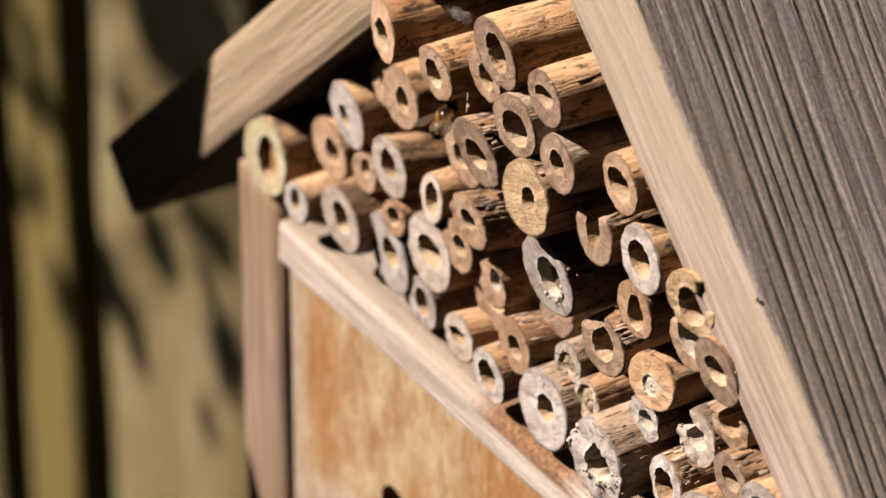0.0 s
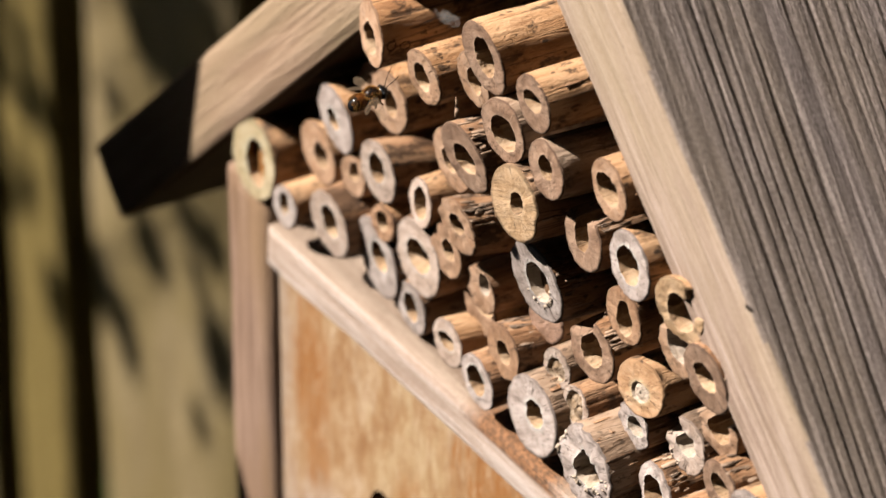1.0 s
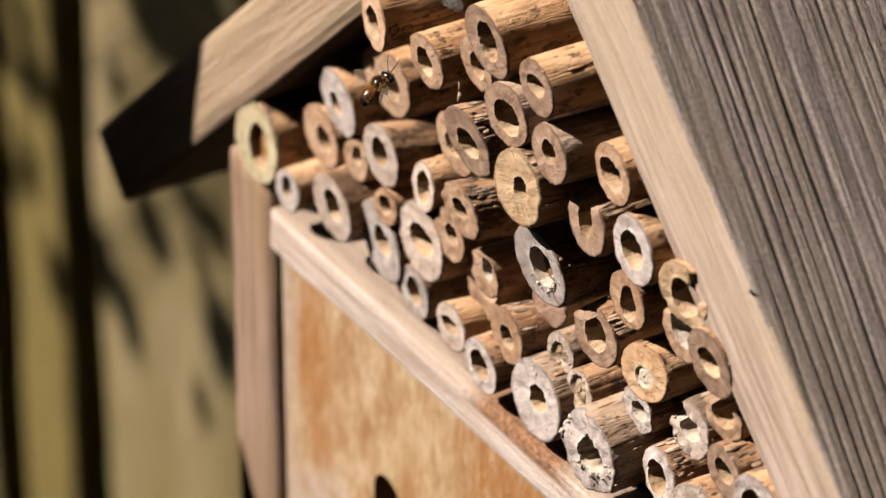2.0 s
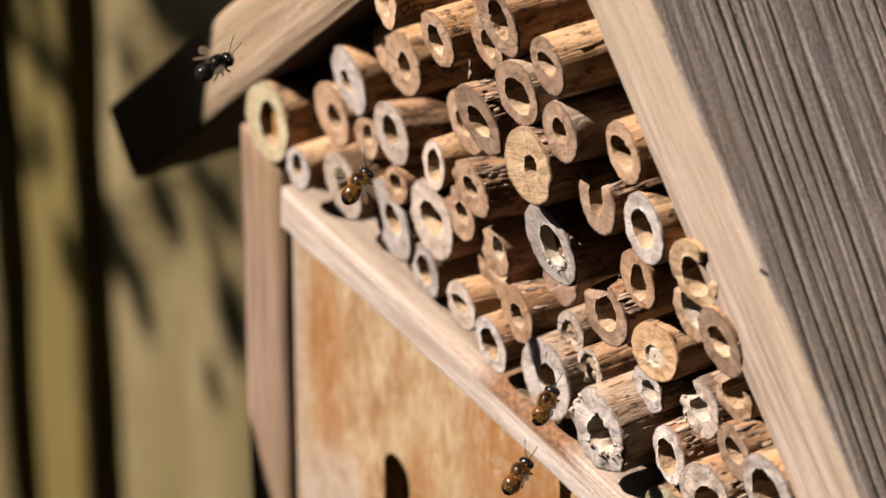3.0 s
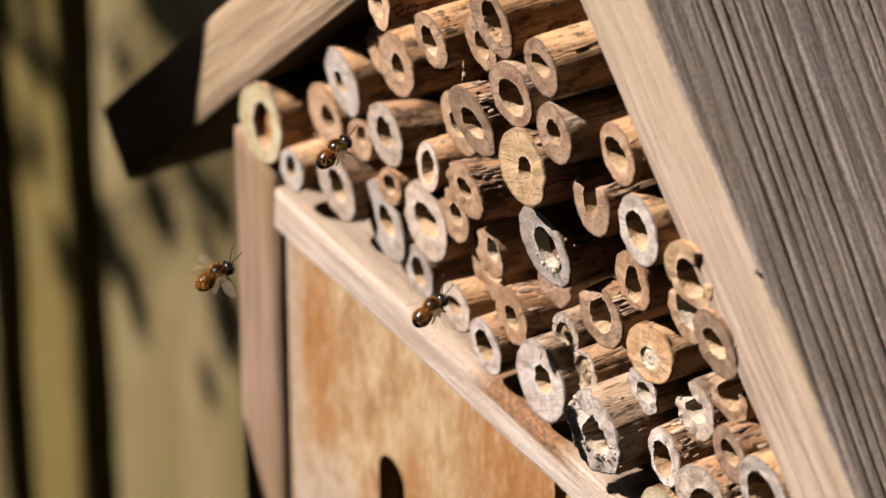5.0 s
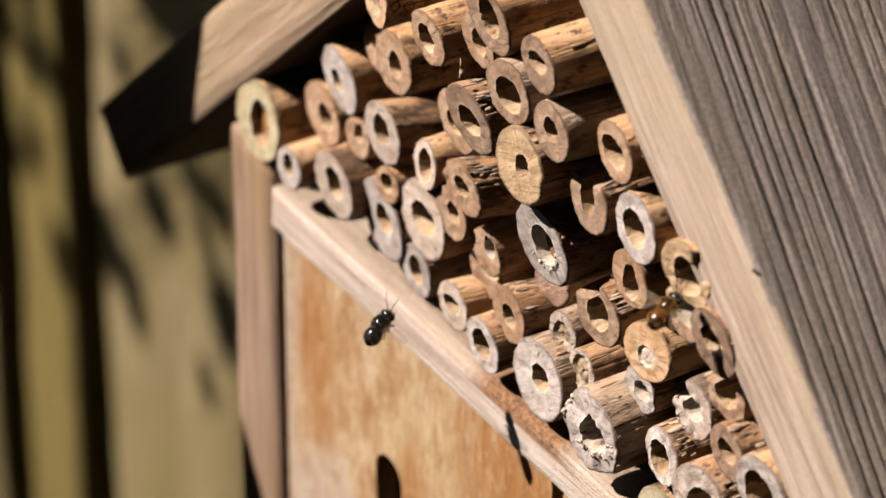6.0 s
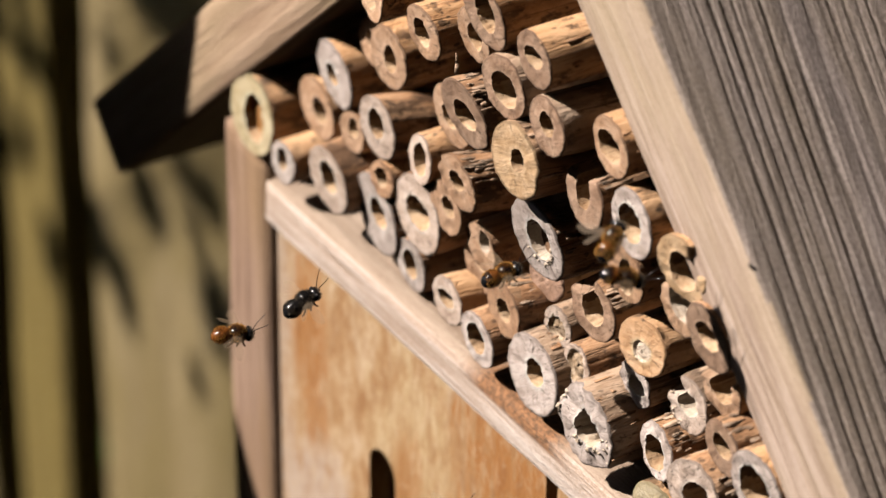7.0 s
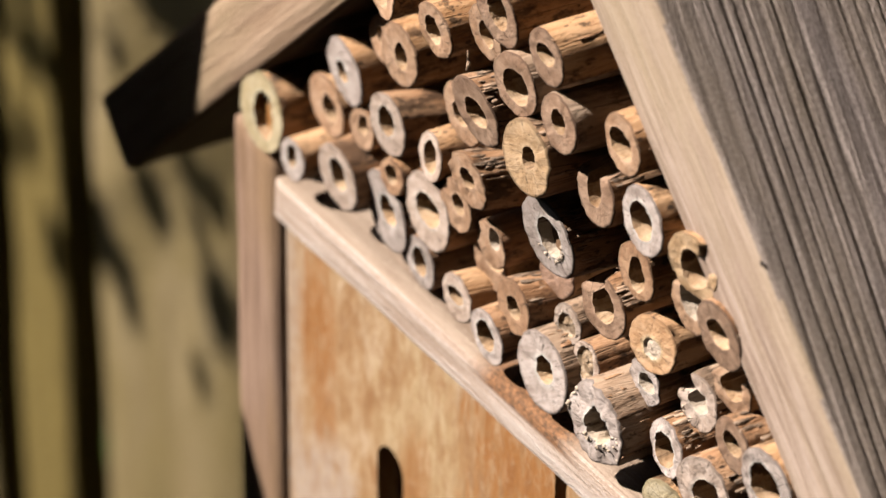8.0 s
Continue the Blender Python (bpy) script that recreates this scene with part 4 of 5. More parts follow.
def spike():
    """A thorn-like twig that stands up between the stems."""
    bm = bmesh.new()
    pts = [Vector((0, 0, 0)), Vector((-0.0002, 0.0002, 0.0022)), Vector((-0.0006, 0.0001, 0.0046))]
    for k in range(2):
        a, b = pts[k], pts[k + 1]
        r0, r1 = (0.0006, 0.00045, 0.00012)[k:k + 2]
        bmesh.ops.create_cone(bm, segments=8, radius1=r0, radius2=r1, depth=(b - a).length * 1.04, cap_ends=True,
                              matrix=Matrix.Translation((a + b) / 2) @ (b - a).to_track_quat("Z", "Y").to_matrix().to_4x4())
    ob = part("twig", bm, BARK["grey"])
    ob.matrix_world = pose(0.0239, -0.0090, 1.3830)
    tagged(ob, "short pale thorn-like twig between the stems", "twig")


def cobweb():
    """A grey tuft of old web with dust in it, on a stem."""
    rnd = random.Random(4)
    m = material("dusty_web", 0.9)
    w = Web(m)
    w.colour(w.ramp(w.noise(w.coords((1, 1, 1)), 900, 4, 0.7), (0.3, (0.14, 0.13, 0.12)), (0.7, (0.48, 0.46, 0.44))))
    bm = bmesh.new()
    for _ in range(240):
        a = Vector((rnd.gauss(0, 1.5), rnd.gauss(0, 0.8), rnd.gauss(0, 0.35) - 0.5)) * 0.001
        b = a + Vector((rnd.gauss(0, 1.1), rnd.gauss(0, 0.8), rnd.gauss(0, 0.45))) * 0.001
        d = (b - a)
        if d.length > 0.0003:
            bmesh.ops.create_cone(bm, segments=5, radius1=0.000035, radius2=0.00002, depth=d.length, cap_ends=True,
                                  matrix=Matrix.Translation((a + b) / 2) @ d.to_track_quat("Z", "Y").to_matrix().to_4x4())
    ob = part("cobweb", bm, m)
    ob.matrix_world = pose(0.0021, 0.0020, 1.3956)
    tagged(ob, "dusty grey tuft of old cobweb on a stem", "cobweb")


spike()
cobweb()
bark_mark(first, 0.7, 3.5, 1.1, 7.5, 8.15)
bark_mark(first, 4.3, -3.0, 1.3, 7.0, 8.15)

# ---- greenery added to shape the light: hedges, and an unseen small tree that shades the roof's end and the fence ----
def leaf_material(name, dark, mid, pale):
    m = material(name, 0.5)
    w = Web(m)
    geo = w.t.nodes.new("ShaderNodeNewGeometry").outputs["Random Per Island"]
    c = w.ramp(geo, (0.1, dark), (0.5, mid), (0.95, pale))
    w.colour(w.mix(w.ramp(w.noise(w.coords((1, 1, 1)), 40, 3), (0.4, 0.0), (0.7, 0.5)), c, dark))
    return m


MAT_LEAF = leaf_material("leaves", (0.06, 0.10, 0.022), (0.11, 0.19, 0.045), (0.19, 0.28, 0.08))
MAT_TWIGS = board_wood("dark_twigs", (0.02, 0.022, 0.01), (0.04, 0.045, 0.02), (0.06, 0.07, 0.03), 60, 12)
MAT_TRUNK = bark_material("tree_bark", (0.05, 0.035, 0.025), (0.11, 0.085, 0.06), (0.18, 0.15, 0.11), 0.6)


def leaf(bm, p, way, up, size, wide=0.5):
    """One leaf: a pointed, folded blade of eight corners."""
    way = way.normalized()
    side = way.cross(up)
    if side.length < 1e-4:
        side = way.cross(Vector((1, 0, 0)))
    side = side.normalized() * size * wide * 0.5
    nrm = side.cross(way).normalized() * size * 0.08
    mid = [p, p + way * size * 0.35, p + way * size * 0.7, p + way * size]
    a = bm.verts.new(mid[0])
    l1, m1, r1 = bm.verts.new(mid[1] - side + nrm), bm.verts.new(mid[1]), bm.verts.new(mid[1] + side + nrm)
    l2, m2, r2 = bm.verts.new(mid[2] - side * 0.75 + nrm), bm.verts.new(mid[2]), bm.verts.new(mid[2] + side * 0.75 + nrm)
    e = bm.verts.new(mid[3])
    for f in ((a, m1, l1), (a, r1, m1), (l1, m1, m2, l2), (m1, r1, r2, m2), (l2, m2, e), (m2, r2, e)):
        bm.faces.new(f)


def hedge(x0, y0, x1, y1, height, seed):
    rnd = random.Random(seed)
    a, b = Vector((x0, y0, 0)), Vector((x1, y1, 0))
    along = (b - a).normalized()
    out = Vector((-along.y, along.x, 0))
    ln = (b - a).length
    thing = tagged(empty("hedge", Matrix.Translation((a + b) / 2)), "tall dense dark green hedge added to block sky light", "hedge")
    bm = plank(ln, height, 0.30, (24, 24, 3), 0.02, 0.05, seed)
    core = part("core", bm, MAT_TWIGS, thing, "dense dark mass of twigs")
    core.matrix_local = axes((0, 0, height / 2), along, (0, 0, 1))
    bm = bmesh.new()
    for _ in range(int(3200 * ln * height / 4)):
        p = along * rnd.uniform(-ln / 2, ln / 2) + out * (rnd.choice((-1, 1)) * rnd.uniform(0.12, 0.24)) + Vector((0, 0, rnd.uniform(0.02, height + 0.05)))
        way = Vector((rnd.uniform(-1, 1), rnd.uniform(-1, 1), rnd.uniform(-0.7, 0.6)))
        leaf(bm, p, way, Vector((0, 0, 1)), rnd.uniform(0.05, 0.09), 0.6)
    tagged(part("leaves", bm, MAT_LEAF, thing), kind="stuff")


# hedges added to block sky light and darken fence gaps; low towards the sun
hedge(-1.7, -1.25, -0.58, -1.25, 2.15, 1)
hedge(-0.48, -1.25, 1.7, -1.25, 3.9, 6)
hedge(-2.1, 0.6, -2.1, -0.75, 3.8, 2)
hedge(1.75, -1.1, 1.75, 0.6, 3.8, 3)
hedge(1.6, 0.60, -1.6, 0.60, 3.6, 4)


def build_tree():
    rnd = random.Random(5)
    tree = tagged(empty("added_shadow_tree", pose(-0.53, -0.115, 0)), "slender leaning unseen tree added to cast shadows, brown bark and small leaves", "tree")
    base = Vector((-0.53, -0.115, 0))
    # unseen trunk, added: it leans so its edge throws the shadow on the roof board's end
    edge_low, edge_high = Vector(SHADE_LOW), Vector(SHADE_HIGH)
    lean = (edge_high - edge_low).normalized()
    aside = lean.cross(SUN_WAY).normalized()
    aside *= math.copysign(1.0, aside.x)
    pts, radii = [], []
    for k in range(15):
        z = 2.9 * k / 14
        p = edge_low + lean * ((z - edge_low.z) / lean.z)
        r = 0.050 - 0.008 * z
        pts.append(p - aside * r - base)
        radii.append(r)
    bm = bmesh.new()
    limb(bm, pts, radii, 20, 3.0)
    part("trunk", bm, MAT_TRUNK, tree)
    # boughs with leaves, added between the sun and the fence to dapple it
    crown = bmesh.new()
    boughs = bmesh.new()
    for fx, fy, fz, size, s, tilt in DAPPLES:
        spot = Vector((fx, fy, Z0 + fz)) - SUN_WAY * s * 2.6 - base
        for _ in range(2):
            off = Vector((rnd.uniform(-1, 1), rnd.uniform(-1, 1), rnd.uniform(-1, 1))) * size * 0.22
            way = Vector((tilt + rnd.uniform(-0.3, 0.3), rnd.uniform(-0.2, 0.2), -1))
            leaf(crown, spot + off - way.normalized() * size * 0.4, way, SUN_WAY * -1 + Vector((0, 0, 0.2)), size * rnd.uniform(0.8, 1.0), 0.75)
        start = pts[8]
        mid = (start + spot) / 2 + Vector((0, 0, 0.08))
        limb(boughs, [start, mid, spot], [0.0022, 0.0012, 0.0007], 6, fx)
    # one added low leaf that shades the corner of the side wall
    spot = Vector((-0.0995, -0.002, Z0 + 0.3200)) - SUN_WAY * 0.16 - base
    leaf(crown, spot, Vector((0.05, 0, -1)), SUN_WAY * -1, 0.095, 0.44)
    limb(boughs, [pts[6], (pts[6] + spot) / 2 + Vector((0, 0, 0.05)), spot], [0.0022, 0.0012, 0.0007], 6, 1.0)
    # the crown above
    for k in range(26):
        a = rnd.uniform(0, 2 * math.pi)
        p0 = pts[rnd.randint(10, 14)]
        tip = p0 + Vector((math.cos(a) * 0.5 - 0.25, math.sin(a) * 0.35 + 0.12, rnd.uniform(0.1, 0.7)))
        limb(boughs, [p0, (p0 + tip) / 2 + Vector((0, 0, 0.05)), tip], [0.012, 0.007, 0.003], 6, k)
        for _ in range(70):
            q = p0.lerp(tip, rnd.uniform(0.3, 1.05)) + Vector((rnd.gauss(0, 0.09), rnd.gauss(0, 0.09), rnd.gauss(0, 0.09)))
            leaf(crown, q, Vector((rnd.uniform(-1, 1), rnd.uniform(-1, 1), rnd.uniform(-1, 0.3))), Vector((0, 0, 1)), rnd.uniform(0.035, 0.065), 0.55)
    part("boughs", boughs, MAT_TRUNK, tree)
    tagged(part("crown", crown, MAT_LEAF, tree), kind="stuff")


# two points of the trunk's shading edge; places on the fence that leaves shade: x, y, height, size, way to the sun, slant
SHADE_EDGE_Y = -0.115
_k = (FRONT - SHADE_EDGE_Y) / SUN_WAY.y
SHADE_HIGH = Vector((-0.1106, FRONT, Z0 + 0.4323)) - SUN_WAY * _k
SHADE_LOW = Vector((-0.1180, FRONT, Z0 + 0.3990)) - SUN_WAY * _k
DAPPLES = (
    (-0.487, FENCE_Y, 0.240, 0.070, 0.42, 0.10),
    (-0.470, FENCE_Y, 0.232, 0.070, 0.42, 0.15),
    (-0.478, FENCE_Y, 0.262, 0.080, 0.42, 0.00),
    (-0.458, FENCE_Y, 0.248, 0.050, 0.44, 0.10),
    (-0.480, FENCE_Y, 0.218, 0.045, 0.42, 0.20),
    (-0.432, FENCE_Y, 0.246, 0.035, 0.46, 0.20),
    (-0.4877, FENCE_Y, 0.1165, 0.035, 0.40, 0.30),
    (-0.5341, FENCE_Y, 0.0835, 0.036, 0.40, 1.20),
    (-0.5182, FENCE_Y, 0.0673, 0.042, 0.40, 0.75),
    (-0.5390, FENCE_Y, 0.0641, 0.032, 0.40, 0.20),
    (-0.4460, FENCE_Y, 0.1492, 0.036, 0.40, 0.34),
    (-0.4334, FENCE_Y, 0.1160, 0.036, 0.42, 0.10),
    (-0.4320, FENCE_Y, 0.0920, 0.034, 0.42, 0.05),
    (-0.4467, FENCE_Y, 0.1230, 0.020, 0.42, 1.00),
    (-0.5163, FENCE_Y, 0.1690, 0.019, 0.40, 0.36),
    (-0.5810, FENCE_Y, 0.1314, 0.036, 0.44, 0.20),
    (-0.5867, FENCE_Y, 0.0407, 0.036, 0.44, 0.80),
    (-0.6290, FENCE_Y, 0.0937, 0.036, 0.44, 0.10),
    (-0.6220, FENCE_Y, 0.1650, 0.034, 0.42, 0.20),
    (-0.6280, FENCE_Y, 0.1800, 0.030, 0.44, 0.10),
    (-0.5980, FENCE_Y, 0.1300, 0.024, 0.46, 0.20),
    (-0.6060, FENCE_Y, 0.0880, 0.026, 0.44, 0.10),
    (-0.6120, FENCE_Y, 0.2000, 0.036, 0.44, 0.10),
    (-0.6000, FENCE_Y, 0.1650, 0.028, 0.44, 0.20),
    (-0.6200, FENCE_Y, 0.1420, 0.026, 0.46, 0.10),
    (-0.4547, FENCE_Y, 0.0596, 0.020, 0.36, 0.20),
)
build_tree()


def build_big_tree():
    """A broad old tree added behind the fence, out of view; its crown hangs over the hotel and blocks sky light."""
    rnd = random.Random(11)
    tree = tagged(empty("sky_blocking_tree", pose(0.75, 0.72, 0)), "broad unseen tree added behind the fence, dense leafy crown blocks sky light", "tree")
    bm = bmesh.new()
    limb(bm, [Vector((0, 0, 0)), Vector((0.02, 0, 0.8)), Vector((-0.03, -0.03, 1.9)), Vector((0.0, -0.02, 2.8)), Vector((0.05, 0, 3.6))], [0.15, 0.12, 0.11, 0.09, 0.06], 18, 2.0)
    part("trunk", bm, MAT_TRUNK, tree)
    boughs, crown = bmesh.new(), bmesh.new()
    for k in range(96):
        a = rnd.uniform(0, 2 * math.pi)
        far = 1.75 * math.sqrt(rnd.random())
        p0 = Vector((0, 0, rnd.uniform(2.5, 3.4)))
        high = rnd.uniform(3.25, 3.9)
        tip = Vector((-0.75 + far * math.cos(a), max(-1.75 if high < 3.6 else -2.1, far * 1.1 * math.sin(a) - 0.5), high))
        limb(boughs, [p0, (p0 + tip) / 2 + Vector((0, 0, 0.15)), tip], [0.03, 0.016, 0.005], 6, k)
        for _ in range(170):
            q = p0.lerp(tip, rnd.uniform(0.5, 1.05)) + Vector((rnd.gauss(0, 0.17), rnd.gauss(0, 0.15), rnd.gauss(0, 0.12)))
            leaf(crown, q, Vector((rnd.uniform(-1, 1), rnd.uniform(-1, 1), rnd.uniform(-0.5, 0.2))), Vector((0, 0, 1)), rnd.uniform(0.09, 0.14), 0.7)
    part("boughs", boughs, MAT_TRUNK, tree)
    tagged(part("crown", crown, MAT_LEAF, tree), kind="stuff")


build_big_tree()

# ---- the bees ----
def plain(name, colour, rough, second=None, scale=3000.0):
    m = material(name, rough)
    w = Web(m)
    w.colour(w.ramp(w.noise(w.coords((1, 1, 1)), scale, 3, 0.6), (0.35, colour), (0.65, second or tuple(min(1, c * 1.8) for c in colour))))
    return m


MAT_BLACK = plain("black_shell", (0.008, 0.008, 0.009), 0.22)
MAT_BROWN = plain("amber_brown_shell", (0.08, 0.026, 0.007), 0.25, (0.31, 0.112, 0.022))
MAT_RUFOUS = plain("rufous_hair", (0.55, 0.215, 0.03), 0.7, (0.85, 0.47, 0.10))
MAT_GREYHAIR = plain("grey_brown_hair", (0.05, 0.04, 0.03), 0.85, (0.20, 0.155, 0.10))
MAT_WING = material("clear_wing", 0.5)
MAT_WING.node_tree.nodes["Principled BSDF"].inputs["Base Color"].default_value = (0.10, 0.075, 0.05, 1)
MAT_WING.node_tree.nodes["Principled BSDF"].inputs["Alpha"].default_value = 0.13
MAT_WING.node_tree.nodes["Principled BSDF"].inputs["Specular IOR Level"].default_value = 0.06


def egg(bm, centre, size, taper=0.0, rings=14, sides=18, bands=0, droop=0.0):
    """An egg-shaped body along x; bands: number of segments stepped into it."""
    mm = 0.001
    rows = []
    for i in range(rings + 1):
        t = i / rings
        a = math.pi * t
        x = -math.cos(a)
        r = math.sin(a) * (1 - taper * x * 0.5)
        if bands and 0.06 < t < 0.96:
            r *= 1 + 0.045 * (((t * bands) % 1.0) - 0.5)
        rows.append([bm.verts.new(((centre[0] + size[0] * x) * mm, (centre[1] + size[1] * r * math.cos(b)) * mm, (centre[2] + size[2] * r * math.sin(b) - droop * (1 - x) ** 2) * mm))
                     for b in (2 * math.pi * k / sides for k in range(sides))])
    for p, q in zip(rows, rows[1:]):
        for k in range(sides):
            bm.faces.new((p[k], q[k], q[(k + 1) % sides], p[(k + 1) % sides]))
    bmesh.ops.remove_doubles(bm, verts=bm.verts, dist=1e-6)


def hairs(bm, centre, size, count, length, seed, low=-1.0, high=1.0, back=0.6):
    """Short hairs standing on an egg."""
    rnd = random.Random(seed)
    mm = 0.001
    for _ in range(count):
        x = rnd.uniform(low, high)
        b = rnd.uniform(0, 2 * math.pi)
        r = math.sqrt(max(0.0, 1 - x * x))
        n = Vector((x, r * math.cos(b), r * math.sin(b)))
        p = Vector((centre[0] + size[0] * n.x, centre[1] + size[1] * n.y, centre[2] + size[2] * n.z)) * mm
        d = (n + Vector((-back, 0, 0)) + Vector((rnd.uniform(-1, 1), rnd.uniform(-1, 1), rnd.uniform(-1, 1))) * 0.35).normalized()
        s = d.cross(Vector((rnd.uniform(-1, 1), rnd.uniform(-1, 1), rnd.uniform(-1, 1)))).normalized() * 0.05 * mm
        tip = p + d * length * rnd.uniform(0.5, 1.1) * mm
        vs = [bm.verts.new(v) for v in (p - s, p + s, tip)]
        bm.faces.new(vs)


def tube(bm, pts, radii, n=6):
    limb(bm, [Vector(p) * 0.001 for p in pts], [r * 0.001 for r in radii], n)


def wing_mesh(side):
    """Fore and hind wing of one side, joined at the root as in flight."""
    bm = bmesh.new()
    for ln, wd, sweep in ((7.2, 2.3, 0.15), (4.8, 1.6, -0.55)):
        n = 9
        top, low = [], []
        for i in range(n):
            t = i / (n - 1)
            w = wd * (0.25 + 0.75 * math.sin(min(1.0, t * 1.25) * math.pi / 2)) * (1 - max(0, t - 0.75) * 2.6)
            x0 = sweep * ln * t
            y = side * ln * t
            top.append((x0 + w * 0.35, y, 0.15 * math.sin(t * 3)))
            low.append((x0 - w * 0.65, y, 0.0))
        for z in (0.0, 0.035):
            a = [bm.verts.new((p[0] * 0.001, p[1] * 0.001, (p[2] + z) * 0.001)) for p in top]
            b = [bm.verts.new((p[0] * 0.001, p[1] * 0.001, (p[2] + z) * 0.001)) for p in low]
            for i in range(n - 1):
                bm.faces.new((a[i], a[i + 1], b[i + 1], b[i]))
    return bm


def bee(words, belly, tip, back_hair, belly_hair, seed):
    """A solitary bee about 10 mm long, head towards x."""
    b = tagged(empty("bee", pose(0, 0, 0)), words, "bee", "bees at the hotel")
    bm = bmesh.new()
    egg(bm, (0, 0, 0), (2.1, 2.0, 1.9))
    part("thorax", bm, MAT_BLACK, b)
    bm = bmesh.new()
    hairs(bm, (0, 0, 0), (2.05, 1.95, 1.85), 2000, 0.75, seed)
    tagged(part("thorax_hair", bm, back_hair, b), kind="stuff")
    bm = bmesh.new()
    egg(bm, (-3.3, 0, -0.4), (2.5, 2.0, 1.85), -0.05, 26, 20, bands=5, droop=0.12)
    ab = part("abdomen", bm, belly, b)
    ab.data.materials.append(tip)
    for p in ab.data.polygons:
        if p.center.x < -0.0035:
            p.material_index = 1
    bm = bmesh.new()
    hairs(bm, (-3.3, 0, -0.45), (2.2, 1.95, 1.8), 1500, 0.5, seed + 3, -0.75, 1.0, 0.9)
    tagged(part("abdomen_hair", bm, belly_hair, b), kind="stuff")
    head = bmesh.new()
    egg(head, (2.45, 0, -0.2), (1.15, 1.75, 1.5))
    head = part("head", head, MAT_BLACK, b)
    bm = bmesh.new()
    hairs(bm, (2.65, 0, -0.15), (1.05, 1.5, 1.35), 220, 0.5, seed + 7, -0.2, 1.0, -0.4)
    tagged(part("face_hair", bm, MAT_GREYHAIR, head), kind="stuff")
    for side in (-1, 1):
        bm = bmesh.new()
        egg(bm, (2.5, side * 1.36, -0.05), (0.65, 0.45, 1.05), 0, 8, 10)
        part("eye", bm, MAT_BLACK, head)
        bm = bmesh.new()
        tube(bm, [(3.3, side * 0.35, 0.5), (3.7, side * 0.6, 1.5), (4.6, side * 1.2, 2.6), (5.5, side * 1.6, 3.5), (6.1, side * 1.8, 4.2)], [0.11, 0.095, 0.09, 0.085, 0.07])
        part("antenna", bm, MAT_BLACK, head)
        w = part("wing", wing_mesh(side), MAT_WING, b, "clear brownish wing")
        w.location = (0.0002, side * 0.0012, 0.0011)
        for k, (x, sx, low) in enumerate(((0.9, 1.3, 2.3), (0.1, -0.3, 2.8), (-0.8, -2.2, 2.9))):
            bm = bmesh.new()
            tube(bm, [(x, side * 0.9, -0.9), (x + sx * 0.3, side * 1.7, -1.6), (x + sx * 0.6, side * 1.7, -2.2), (x + sx * 0.7, side * 1.2, -0.9 - low * 0.7)], [0.26, 0.24, 0.2, 0.09])
            part("leg", bm, MAT_BROWN, b)
    b.scale = (1.0, 1.0, 1.0)
    return b


RUFOUS = "small solitary bee with rufous hair and dark shiny abdomen tip"
DARK = "small black solitary bee with shiny dark abdomen"
bee_a = bee(RUFOUS, MAT_BROWN, MAT_BLACK, MAT_RUFOUS, MAT_RUFOUS, 1)
bee_b = bee(DARK, MAT_BLACK, MAT_BLACK, MAT_GREYHAIR, MAT_GREYHAIR, 2)
bee_c = bee(RUFOUS, MAT_BROWN, MAT_BLACK, MAT_RUFOUS, MAT_RUFOUS, 3)
bee_d = bee(RUFOUS, MAT_BROWN, MAT_BLACK, MAT_RUFOUS, MAT_RUFOUS, 4)
bee_e = bee(RUFOUS, MAT_BROWN, MAT_BLACK, MAT_RUFOUS, MAT_RUFOUS, 5)
bee_f = bee(RUFOUS, MAT_BROWN, MAT_BROWN, MAT_RUFOUS, MAT_RUFOUS, 6)
bee_g = bee(RUFOUS, MAT_BROWN, MAT_BLACK, MAT_RUFOUS, MAT_GREYHAIR, 7)


def fly(b, rows, rest=-1.0):
    """Key a bee along its way, and the beat of its wings; up to the time rest it sits with folded wings."""
    walk(b, rows)
    for w in b.children:
        if w.name.startswith("wing"):
            side = math.copysign(1, w.location.y)
            at = w.location.copy()
            beats = []
            for k in range(81):
                up = 62 if k % 2 else -14
                fold = pose(at.x, at.y, at.z, side * 12, 0, side * 68)
                beats.append((k * 0.1, fold if k * 0.1 < rest else pose(at.x, at.y, at.z, side * up, 0, side * (-8 if k % 2 else 14))))
            walk(w, beats)


